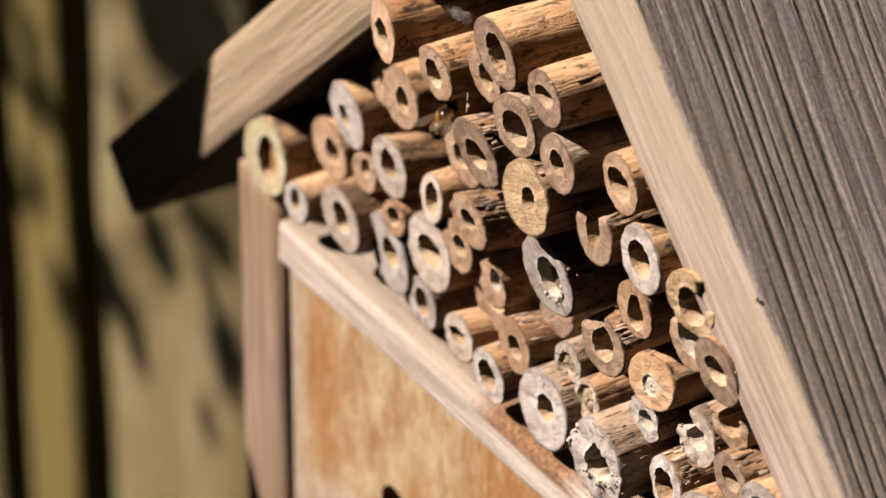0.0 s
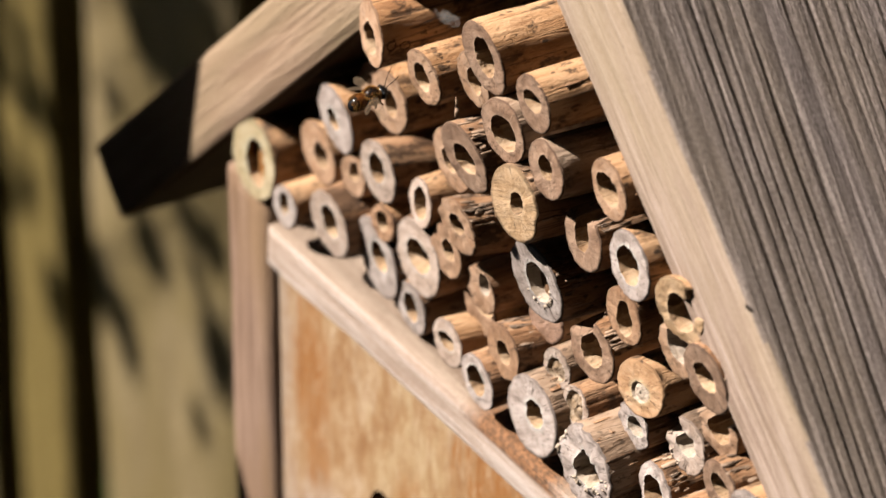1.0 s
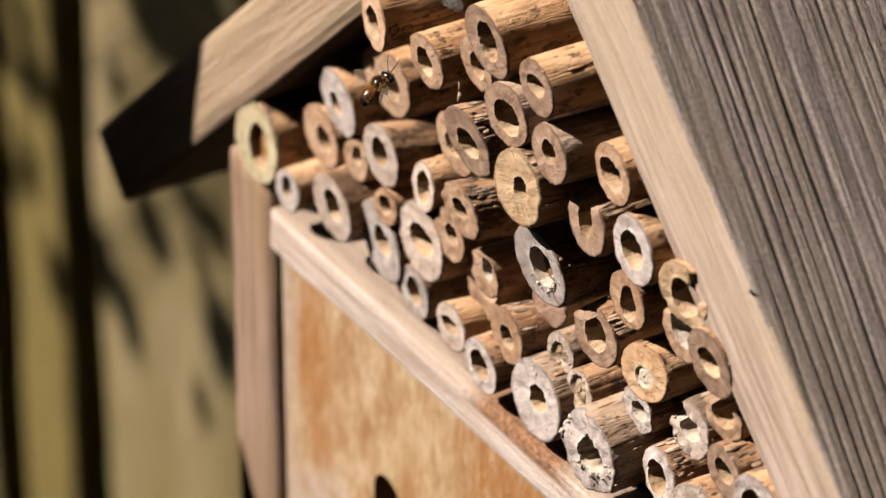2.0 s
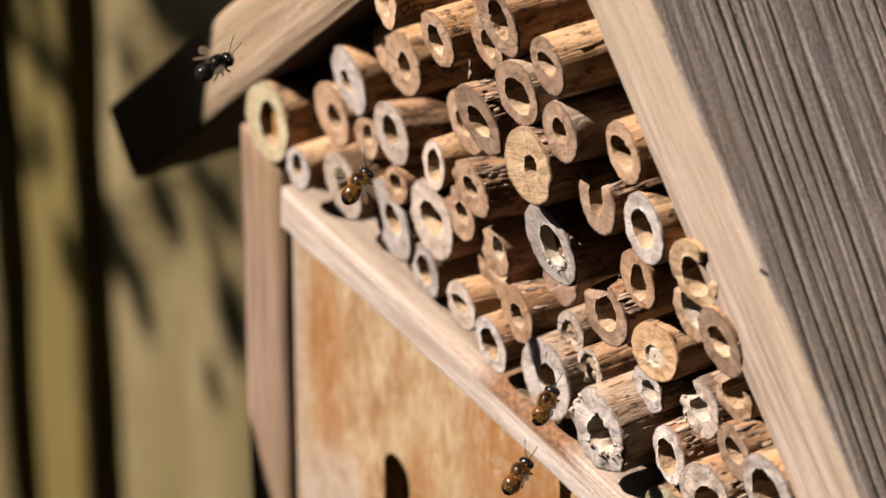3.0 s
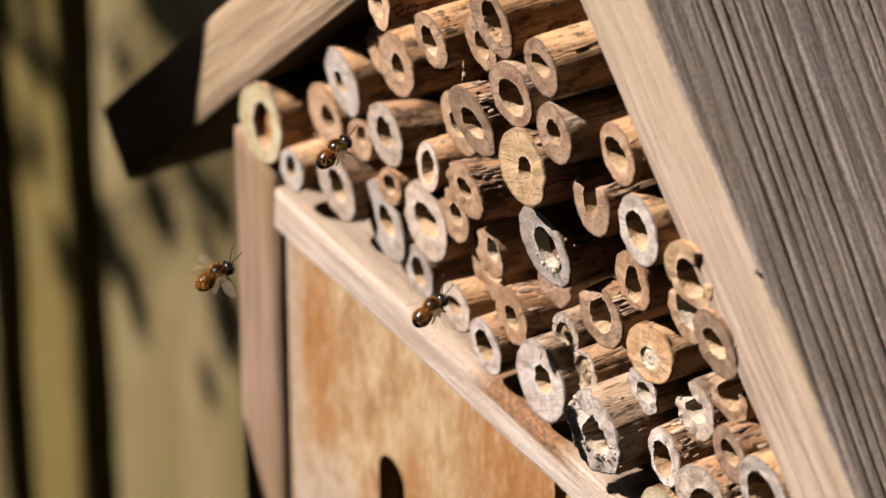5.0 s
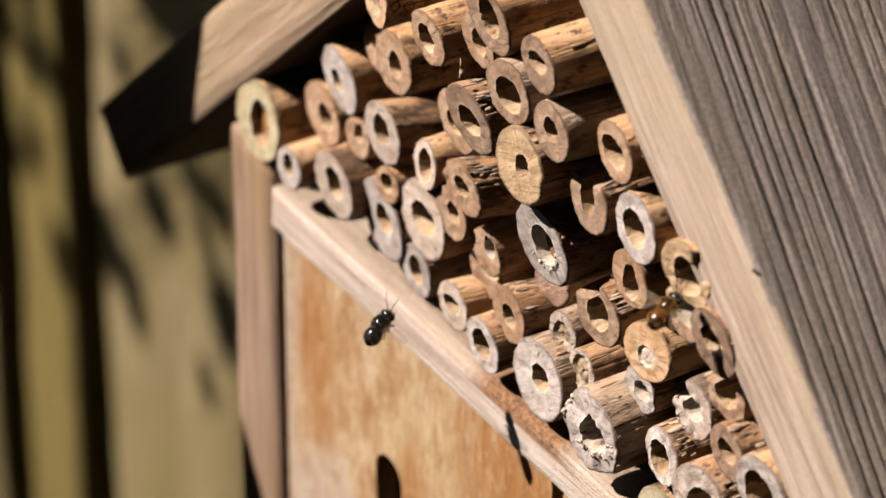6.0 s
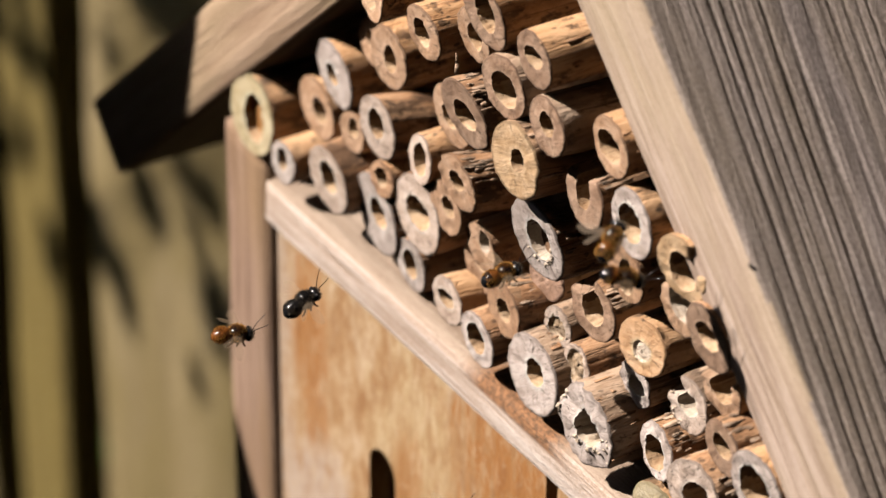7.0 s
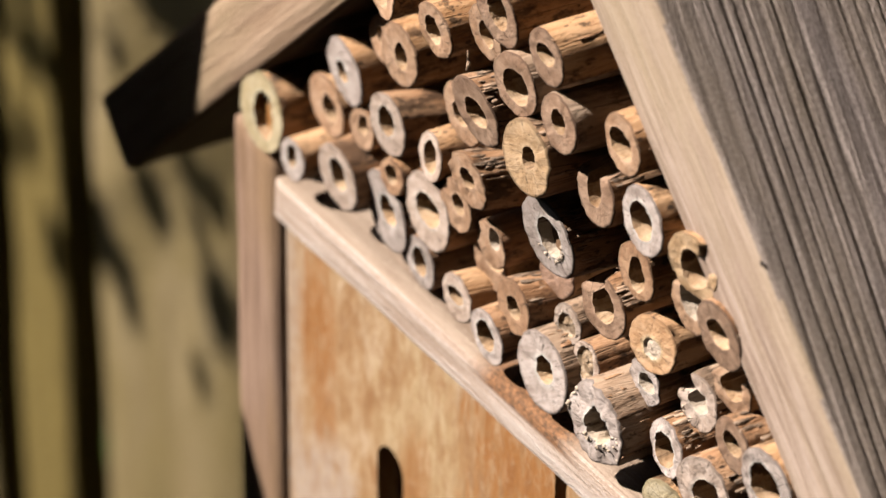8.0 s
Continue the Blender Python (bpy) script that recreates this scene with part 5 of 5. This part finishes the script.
def motions():
    fly(bee_a, [
        (0, pose(0.0088, -0.0055, 1.3736, 6, -36, 112)), (0.55, pose(0.0105, -0.0055, 1.3753, 6, -36, 112)), (0.7, pose(0.0343, -0.0238, 1.3881, 6, -37, 114)),
        (0.8, pose(0.0315, -0.0351, 1.3810, 6, -37, 114)), (0.9, pose(0.0238, -0.0388, 1.3872, 6, -36, 112)), (1, pose(0.0230, -0.0304, 1.3942, 9, -11, 82)),
        (1.1, pose(0.0267, -0.0220, 1.4081, 7, -30, 102)), (1.3, pose(0.0501, -0.0240, 1.4567, 6, -37, 114)), (1.6, pose(0.0555, -0.0220, 1.4627, 6, -37, 114)),
        (1.8, pose(0.0329, -0.0220, 1.4338, 8, -24, 94)), (1.95, pose(0.0207, -0.0250, 1.3994, 8, -24, 94)), (2.1, pose(0.0231, -0.0341, 1.3882, 7, -30, 102)),
        (2.25, pose(0.0249, -0.0428, 1.3780, 7, -30, 102)), (2.4, pose(0.0341, -0.0459, 1.3627, 6, -33, 107)), (2.55, pose(0.0388, -0.0564, 1.3473, 6, -36, 112)),
        (2.7, pose(0.0436, -0.0654, 1.3330, 6, -37, 114)), (2.8, pose(0.0464, -0.0684, 1.3266, 5, -36, 114)), (2.9, pose(0.0209, -0.0760, 1.3541, 6, -35, 112)),
        (3, pose(0.0302, -0.0414, 1.3699, 7, -31, 104)), (3.1, pose(0.0369, -0.0457, 1.3576, 6, -35, 112)), (3.2, pose(0.0389, -0.0374, 1.3618, 7, -24, 94)),
        (3.3, pose(0.0383, -0.0297, 1.3690, 7, -30, 103)), (3.4, pose(0.0327, -0.0336, 1.3732, 6, -35, 112)), (3.5, pose(0.0265, -0.0385, 1.3775, 7, -24, 94)),
        (3.6, pose(0.0055, -0.0487, 1.3970, 5, -36, 114)), (3.7, pose(0.0252, -0.0691, 1.4467, 5, -36, 114)), (3.85, pose(0.0151, -0.0829, 1.4485, 9, 20, 63)),
        (3.9, pose(-0.0110, -0.0597, 1.4094, 9, 20, 63)), (4, pose(0.0324, -0.0404, 1.3675, 6, -33, 107)), (4.1, pose(0.0250, -0.0371, 1.3798, 7, -30, 102)),
        (4.2, pose(0.0236, -0.0321, 1.3855, 8, -16, 87)), (4.3, pose(0.0229, -0.0318, 1.3863, 8, -9, 81)), (4.4, pose(0.0330, -0.0254, 1.3779, 7, -23, 94)),
        (4.5, pose(0.0367, -0.0372, 1.3630, 6, -33, 107)), (4.6, pose(0.0361, -0.0360, 1.3642, 6, -35, 112)), (4.7, pose(0.0319, -0.0373, 1.3683, 6, -35, 112)),
        (4.85, pose(0.0293, -0.0394, 1.3692, 6, -33, 107)), (5, pose(0.0231, -0.0412, 1.3752, 7, -23, 94)), (5.15, pose(0.0149, -0.0476, 1.3801, 8, -16, 87)),
        (5.3, pose(0.0061, -0.0536, 1.3861, 8, -9, 81)), (5.45, pose(-0.0074, -0.0610, 1.3973, 8, -16, 87)), (5.6, pose(0.0154, -0.0831, 1.4408, 7, -23, 94)),
        (6.2, pose(-0.0887, -0.0220, 1.6716, 6, -35, 112)), (8, pose(-0.0703, -0.0220, 1.7210, 5, -37, 114)),
    ], rest=0.6)
    fly(bee_b, [
        (0, pose(0.1003, -0.1284, 1.3090, 8, -17, 87)), (0.5, pose(0.0886, -0.1267, 1.3232, 8, -24, 94)), (0.6, pose(0.0471, -0.0939, 1.3119, 7, -31, 102)),
        (0.7, pose(0.0510, -0.0538, 1.3398, 8, -27, 98)), (0.8, pose(0.0771, -0.0220, 1.3373, 10, 11, 68)), (0.9, pose(0.1603, -0.0284, 1.3802, 10, 15, 65)),
        (1, pose(0.1892, 0.0056, 1.3685, 10, 15, 65)), (1.5, pose(0.1687, 0.0415, 1.4263, 6, -37, 114)), (2.4, pose(0.0277, -0.0287, 1.4792, 10, 20, 63)),
        (2.65, pose(0.0282, -0.0635, 1.4485, 10, 20, 63)), (2.8, pose(-0.0499, -0.0346, 1.3301, 6, -36, 112)), (2.9, pose(-0.0060, -0.0655, 1.3988, 6, -35, 112)),
        (3, pose(0.0022, -0.0606, 1.3915, 8, -15, 86)), (3.1, pose(0.0062, -0.0563, 1.3899, 8, -16, 87)), (3.2, pose(-0.0006, -0.0842, 1.3758, 7, -24, 94)),
        (3.3, pose(-0.0129, -0.0977, 1.3812, 8, -1, 76)), (3.4, pose(0.0083, -0.1443, 1.4073, 5, -36, 114)), (3.5, pose(-0.0213, -0.1164, 1.3768, 9, 7, 70)),
        (3.6, pose(-0.0368, -0.0442, 1.3341, 9, 7, 70)), (3.7, pose(0.0260, -0.0776, 1.3456, 8, 1, 74)), (3.8, pose(0.0538, -0.0676, 1.3167, 8, -9, 81)),
        (3.95, pose(0.1068, -0.0856, 1.3240, 9, 20, 63)), (5, pose(0.1285, -0.0636, 1.3094, 8, -16, 87)), (5.75, pose(0.0745, -0.0484, 1.2971, 5, -36, 114)),
        (5.9, pose(0.0487, -0.0378, 1.3390, 6, -35, 112)), (6, pose(0.0204, -0.0279, 1.3225, 7, -31, 104)), (6.1, pose(0.0085, -0.0241, 1.3144, 7, -27, 98)),
        (6.2, pose(0.0209, -0.0186, 1.3194, 9, 20, 63)), (6.3, pose(0.0382, -0.0672, 1.3295, 5, -36, 114)), (6.4, pose(0.0032, -0.0960, 1.3524, 7, -30, 103)),
        (6.5, pose(-0.0245, -0.0610, 1.3390, 7, -30, 103)), (6.6, pose(-0.0175, -0.0377, 1.3407, 7, -27, 98)), (6.7, pose(-0.0416, -0.0331, 1.3308, 8, -16, 87)),
        (6.8, pose(-0.0063, -0.0500, 1.3228, 8, -9, 81)), (6.9, pose(0.0415, -0.0551, 1.3347, 8, -13, 84)), (7, pose(0.0344, -0.0542, 1.3445, 8, -18, 89)),
        (7.1, pose(0.0270, -0.0532, 1.3555, 8, -1, 75)), (7.2, pose(-0.0148, -0.0599, 1.4055, 5, -36, 114)), (7.4, pose(-0.0059, -0.0897, 1.4620, 5, -37, 114)),
        (7.6, pose(-0.1186, -0.0235, 1.6663, 5, -37, 114)), (8, pose(-0.1129, -0.0220, 1.7652, 5, -37, 114)),
    ])
    fly(bee_c, [
        (0, pose(0.0153, -0.0220, 1.7401, 10, 20, 63)), (1, pose(0.0097, -0.0220, 1.6461, 10, 20, 63)), (1.2, pose(0.0304, -0.0582, 1.4547, 10, 20, 63)),
        (1.3, pose(0.0438, -0.0983, 1.4399, 10, 20, 63)), (1.4, pose(0.0408, -0.1245, 1.4215, 10, 20, 63)), (1.5, pose(0.0683, -0.1229, 1.3852, 10, 20, 63)),
        (1.65, pose(0.0907, -0.1377, 1.3421, 10, 20, 63)), (2.3, pose(0.1478, -0.0750, 1.3168, 8, -9, 81)), (2.75, pose(0.1575, -0.0220, 1.3348, 6, -36, 114)),
        (2.9, pose(0.1257, -0.0220, 1.3437, 6, -35, 112)), (3, pose(0.0770, -0.0220, 1.3324, 5, -36, 114)), (3.1, pose(0.0668, -0.0318, 1.3291, 7, -23, 95)),
        (3.2, pose(0.1712, -0.0143, 1.3717, 9, 16, 65)), (3.3, pose(0.1630, 0.0133, 1.4055, 5, -36, 114)), (3.4, pose(0.1235, 0.0093, 1.4178, 5, -5, 95)),
        (3.5, pose(0.0811, -0.0307, 1.4482, 5, 40, 58)), (3.7, pose(0.0366, -0.0220, 1.4901, 5, -5, 92)), (4.2, pose(0.0533, -0.0220, 1.6907, 5, -36, 114)),
        (5, pose(0.0344, -0.1687, 1.3481, 8, -9, 81)), (6, pose(0.0097, -0.1271, 1.3173, 7, -23, 94)), (6.1, pose(0.0169, -0.0922, 1.3367, 6, -35, 112)),
        (6.2, pose(-0.0918, -0.0421, 1.3372, 7, -27, 98)), (6.3, pose(-0.0019, -0.0692, 1.3811, 9, 20, 63)), (6.4, pose(-0.0413, -0.0253, 1.3192, 8, -16, 87)),
        (6.5, pose(-0.0478, -0.0194, 1.3195, 8, -13, 84)), (6.6, pose(-0.0235, -0.0149, 1.3168, 8, -16, 87)), (6.7, pose(-0.0029, -0.0151, 1.3138, 8, -9, 81)),
        (6.8, pose(0.0201, -0.0216, 1.3194, 8, -13, 84)), (6.9, pose(0.0244, -0.0220, 1.3257, 8, -9, 81)), (7, pose(0.0650, -0.0220, 1.3578, 8, -9, 81)),
        (7.1, pose(0.0655, -0.0220, 1.3590, 8, -9, 81)), (7.2, pose(0.0833, -0.0220, 1.3682, 8, -1, 75)), (7.3, pose(0.1483, -0.0065, 1.3639, 9, 19, 62)),
        (7.4, pose(0.1770, 0.0156, 1.3447, 9, 19, 62)), (8, pose(0.2059, 0.0205, 1.3118, 9, 19, 63)),
    ])
    fly(bee_d, [
        (0, pose(0.1427, -0.0220, 1.7471, 10, 20, 63)), (1, pose(0.0904, -0.0220, 1.7029, 10, 20, 63)), (1.25, pose(0.0638, -0.0220, 1.4657, 10, 20, 63)),
        (1.4, pose(0.1121, -0.0236, 1.3914, 10, 20, 63)), (1.5, pose(0.1459, -0.0273, 1.3612, 6, -36, 112)), (1.65, pose(0.1638, -0.0268, 1.3369, 10, 20, 63)),
        (2.5, pose(0.1410, -0.0572, 1.3030, 6, -36, 112)), (2.85, pose(0.0883, -0.0323, 1.3002, 6, -35, 112)), (3, pose(0.0777, -0.0292, 1.3166, 7, -31, 104)),
        (3.1, pose(0.0755, -0.0329, 1.3165, 7, -30, 103)), (3.2, pose(0.0892, -0.0303, 1.3005, 6, -35, 112)), (3.4, pose(0.0967, -0.0220, 1.3036, 5, -36, 114)),
        (3.5, pose(0.0967, -0.0220, 1.3251, 5, -36, 114)), (3.6, pose(0.0800, -0.0220, 1.3229, 5, -36, 114)), (3.7, pose(0.1076, -0.0220, 1.3399, 5, -36, 114)),
        (3.8, pose(0.0681, -0.0354, 1.3244, 5, -36, 114)), (3.9, pose(0.0466, -0.0537, 1.3378, 7, -30, 103)), (4, pose(0.0436, -0.0602, 1.3362, 8, -10, 82)),
        (4.1, pose(0.0363, -0.0614, 1.3447, 7, -27, 98)), (4.2, pose(0.0175, -0.0653, 1.3662, 8, -16, 87)), (4.3, pose(0.0099, -0.0590, 1.3812, 8, -5, 78)),
        (4.4, pose(-0.0046, -0.0682, 1.3925, 9, 7, 70)), (4.5, pose(-0.0760, -0.0507, 1.3614, 9, 14, 66)), (4.6, pose(0.0015, -0.1085, 1.4433, 5, -36, 114)),
        (5, pose(-0.1614, -0.0354, 1.7183, 5, -36, 114)), (6, pose(0.1439, -0.0580, 1.2884, 5, -36, 114)), (6.4, pose(0.1426, -0.0237, 1.3198, 5, -36, 114)),
        (6.5, pose(0.1298, -0.0220, 1.3422, 5, -36, 114)), (6.6, pose(0.1118, -0.0220, 1.3519, 5, -36, 114)), (6.7, pose(0.1138, -0.0220, 1.3622, 5, -36, 114)),
        (6.8, pose(0.1110, -0.0220, 1.3805, 5, -36, 114)), (6.9, pose(0.1101, -0.0220, 1.3846, 5, -35, 112)), (7, pose(0.1102, -0.0220, 1.3815, 9, 20, 62)),
        (7.1, pose(0.1221, -0.0220, 1.3706, 9, 20, 62)), (7.2, pose(0.1054, -0.0220, 1.3352, 9, 20, 62)), (7.3, pose(0.0802, -0.0220, 1.3259, 9, 19, 62)),
        (7.42, pose(0.1126, -0.0714, 1.3207, 9, 19, 62)), (8, pose(0.1211, -0.0994, 1.2874, 9, 19, 63)),
    ])
    fly(bee_e, [
        (0, pose(0.1177, -0.1119, 1.2993, 6, -36, 112)), (4, pose(0.1147, -0.1012, 1.3006, 6, -35, 112)), (4.3, pose(0.1049, -0.0903, 1.3219, 6, -35, 112)),
        (4.4, pose(0.0636, -0.0463, 1.3199, 6, -35, 112)), (4.5, pose(0.0557, -0.0307, 1.3430, 5, -36, 114)), (4.6, pose(0.0593, -0.0444, 1.3264, 6, -35, 112)),
        (4.7, pose(0.0491, -0.0426, 1.3409, 6, -35, 112)), (4.85, pose(0.0481, -0.0394, 1.3442, 7, -30, 102)), (5, pose(0.0500, -0.0331, 1.3461, 7, -23, 94)),
        (5.15, pose(0.0554, -0.0275, 1.3428, 8, -16, 87)), (5.3, pose(0.0698, -0.0220, 1.3505, 8, -20, 91)), (5.45, pose(0.0962, -0.0220, 1.3542, 7, -23, 94)),
        (5.6, pose(0.1187, -0.0220, 1.3659, 7, -30, 103)), (5.7, pose(0.1113, -0.0110, 1.3619, 6, -35, 112)), (5.8, pose(0.1128, -0.0110, 1.3664, 6, -35, 112)),
        (5.9, pose(0.1038, -0.0110, 1.3652, 7, -30, 103)), (6, pose(0.1076, -0.0110, 1.3705, 7, -27, 98)), (6.1, pose(0.1088, -0.0110, 1.3667, 7, -30, 103)),
        (6.2, pose(0.1004, -0.0220, 1.3786, 8, -9, 81)), (6.3, pose(0.1024, -0.0220, 1.3783, 8, -16, 87)), (6.4, pose(0.0953, -0.0190, 1.3747, 8, -16, 87)),
        (6.5, pose(0.0804, -0.0133, 1.3644, 8, -16, 87)), (6.6, pose(0.0840, -0.0109, 1.3668, 7, -24, 94)), (6.7, pose(0.1083, -0.0220, 1.3851, 7, -30, 103)),
        (6.8, pose(0.1065, -0.0220, 1.3875, 6, -35, 112)), (6.9, pose(0.1014, -0.0220, 1.3861, 5, -35, 112)), (7, pose(0.1043, -0.0220, 1.3883, 5, -36, 114)),
        (7.1, pose(0.1061, -0.0220, 1.3802, 5, -36, 114)), (7.2, pose(0.1189, -0.0220, 1.4591, 5, -36, 114)), (7.4, pose(0.1253, -0.0220, 1.4991, 5, -37, 114)),
        (8, pose(0.1101, -0.0220, 1.7337, 5, -37, 114)),
    ])
    fly(bee_f, [
        (0, pose(0.0308, -0.1944, 1.3479, 9, 7, 70)), (4.4, pose(0.0461, -0.1697, 1.3342, 8, -9, 81)), (4.5, pose(0.0149, -0.1324, 1.3134, 8, -16, 87)),
        (4.6, pose(0.0219, -0.0957, 1.3339, 8, -13, 84)), (4.7, pose(0.0315, -0.0798, 1.3338, 8, -9, 81)), (4.85, pose(0.0303, -0.0719, 1.3410, 8, -9, 81)),
        (5, pose(0.0220, -0.0709, 1.3522, 8, -16, 87)), (5.15, pose(0.0125, -0.0780, 1.3582, 8, -16, 87)), (5.3, pose(0.0061, -0.0941, 1.3528, 8, -9, 81)),
        (5.45, pose(-0.0055, -0.1186, 1.3473, 8, -1, 76)), (5.8, pose(0.0160, -0.1834, 1.3565, 9, 7, 70)), (6.5, pose(0.0948, -0.1216, 1.3027, 5, -36, 114)),
        (6.7, pose(0.0329, -0.0927, 1.3155, 6, -35, 112)), (6.8, pose(0.0033, -0.1098, 1.3403, 8, -16, 87)), (6.9, pose(0.0079, -0.0991, 1.3428, 8, -1, 75)),
        (7, pose(0.0301, -0.0689, 1.3382, 9, 7, 70)), (7.1, pose(0.0528, -0.0505, 1.3235, 8, -1, 75)), (7.2, pose(0.0540, -0.0558, 1.3177, 8, -1, 75)),
        (7.33, pose(0.0986, -0.0925, 1.3214, 9, 19, 62)), (8, pose(0.1204, -0.1124, 1.2776, 9, 19, 63)),
    ])
    fly(bee_g, [
        (0, pose(0.1412, -0.0856, 1.2897, 6, -37, 114)), (6.5, pose(0.1094, -0.0980, 1.3028, 5, -36, 114)), (6.7, pose(0.0649, -0.0597, 1.3004, 5, -36, 114)),
        (6.8, pose(0.0529, -0.0449, 1.3283, 6, -33, 107)), (6.9, pose(0.0581, -0.0403, 1.3250, 5, -36, 114)), (7.05, pose(0.1145, -0.0635, 1.3236, 9, 20, 62)),
        (8, pose(0.1447, -0.0730, 1.2781, 9, 19, 63)),
    ])


motions()
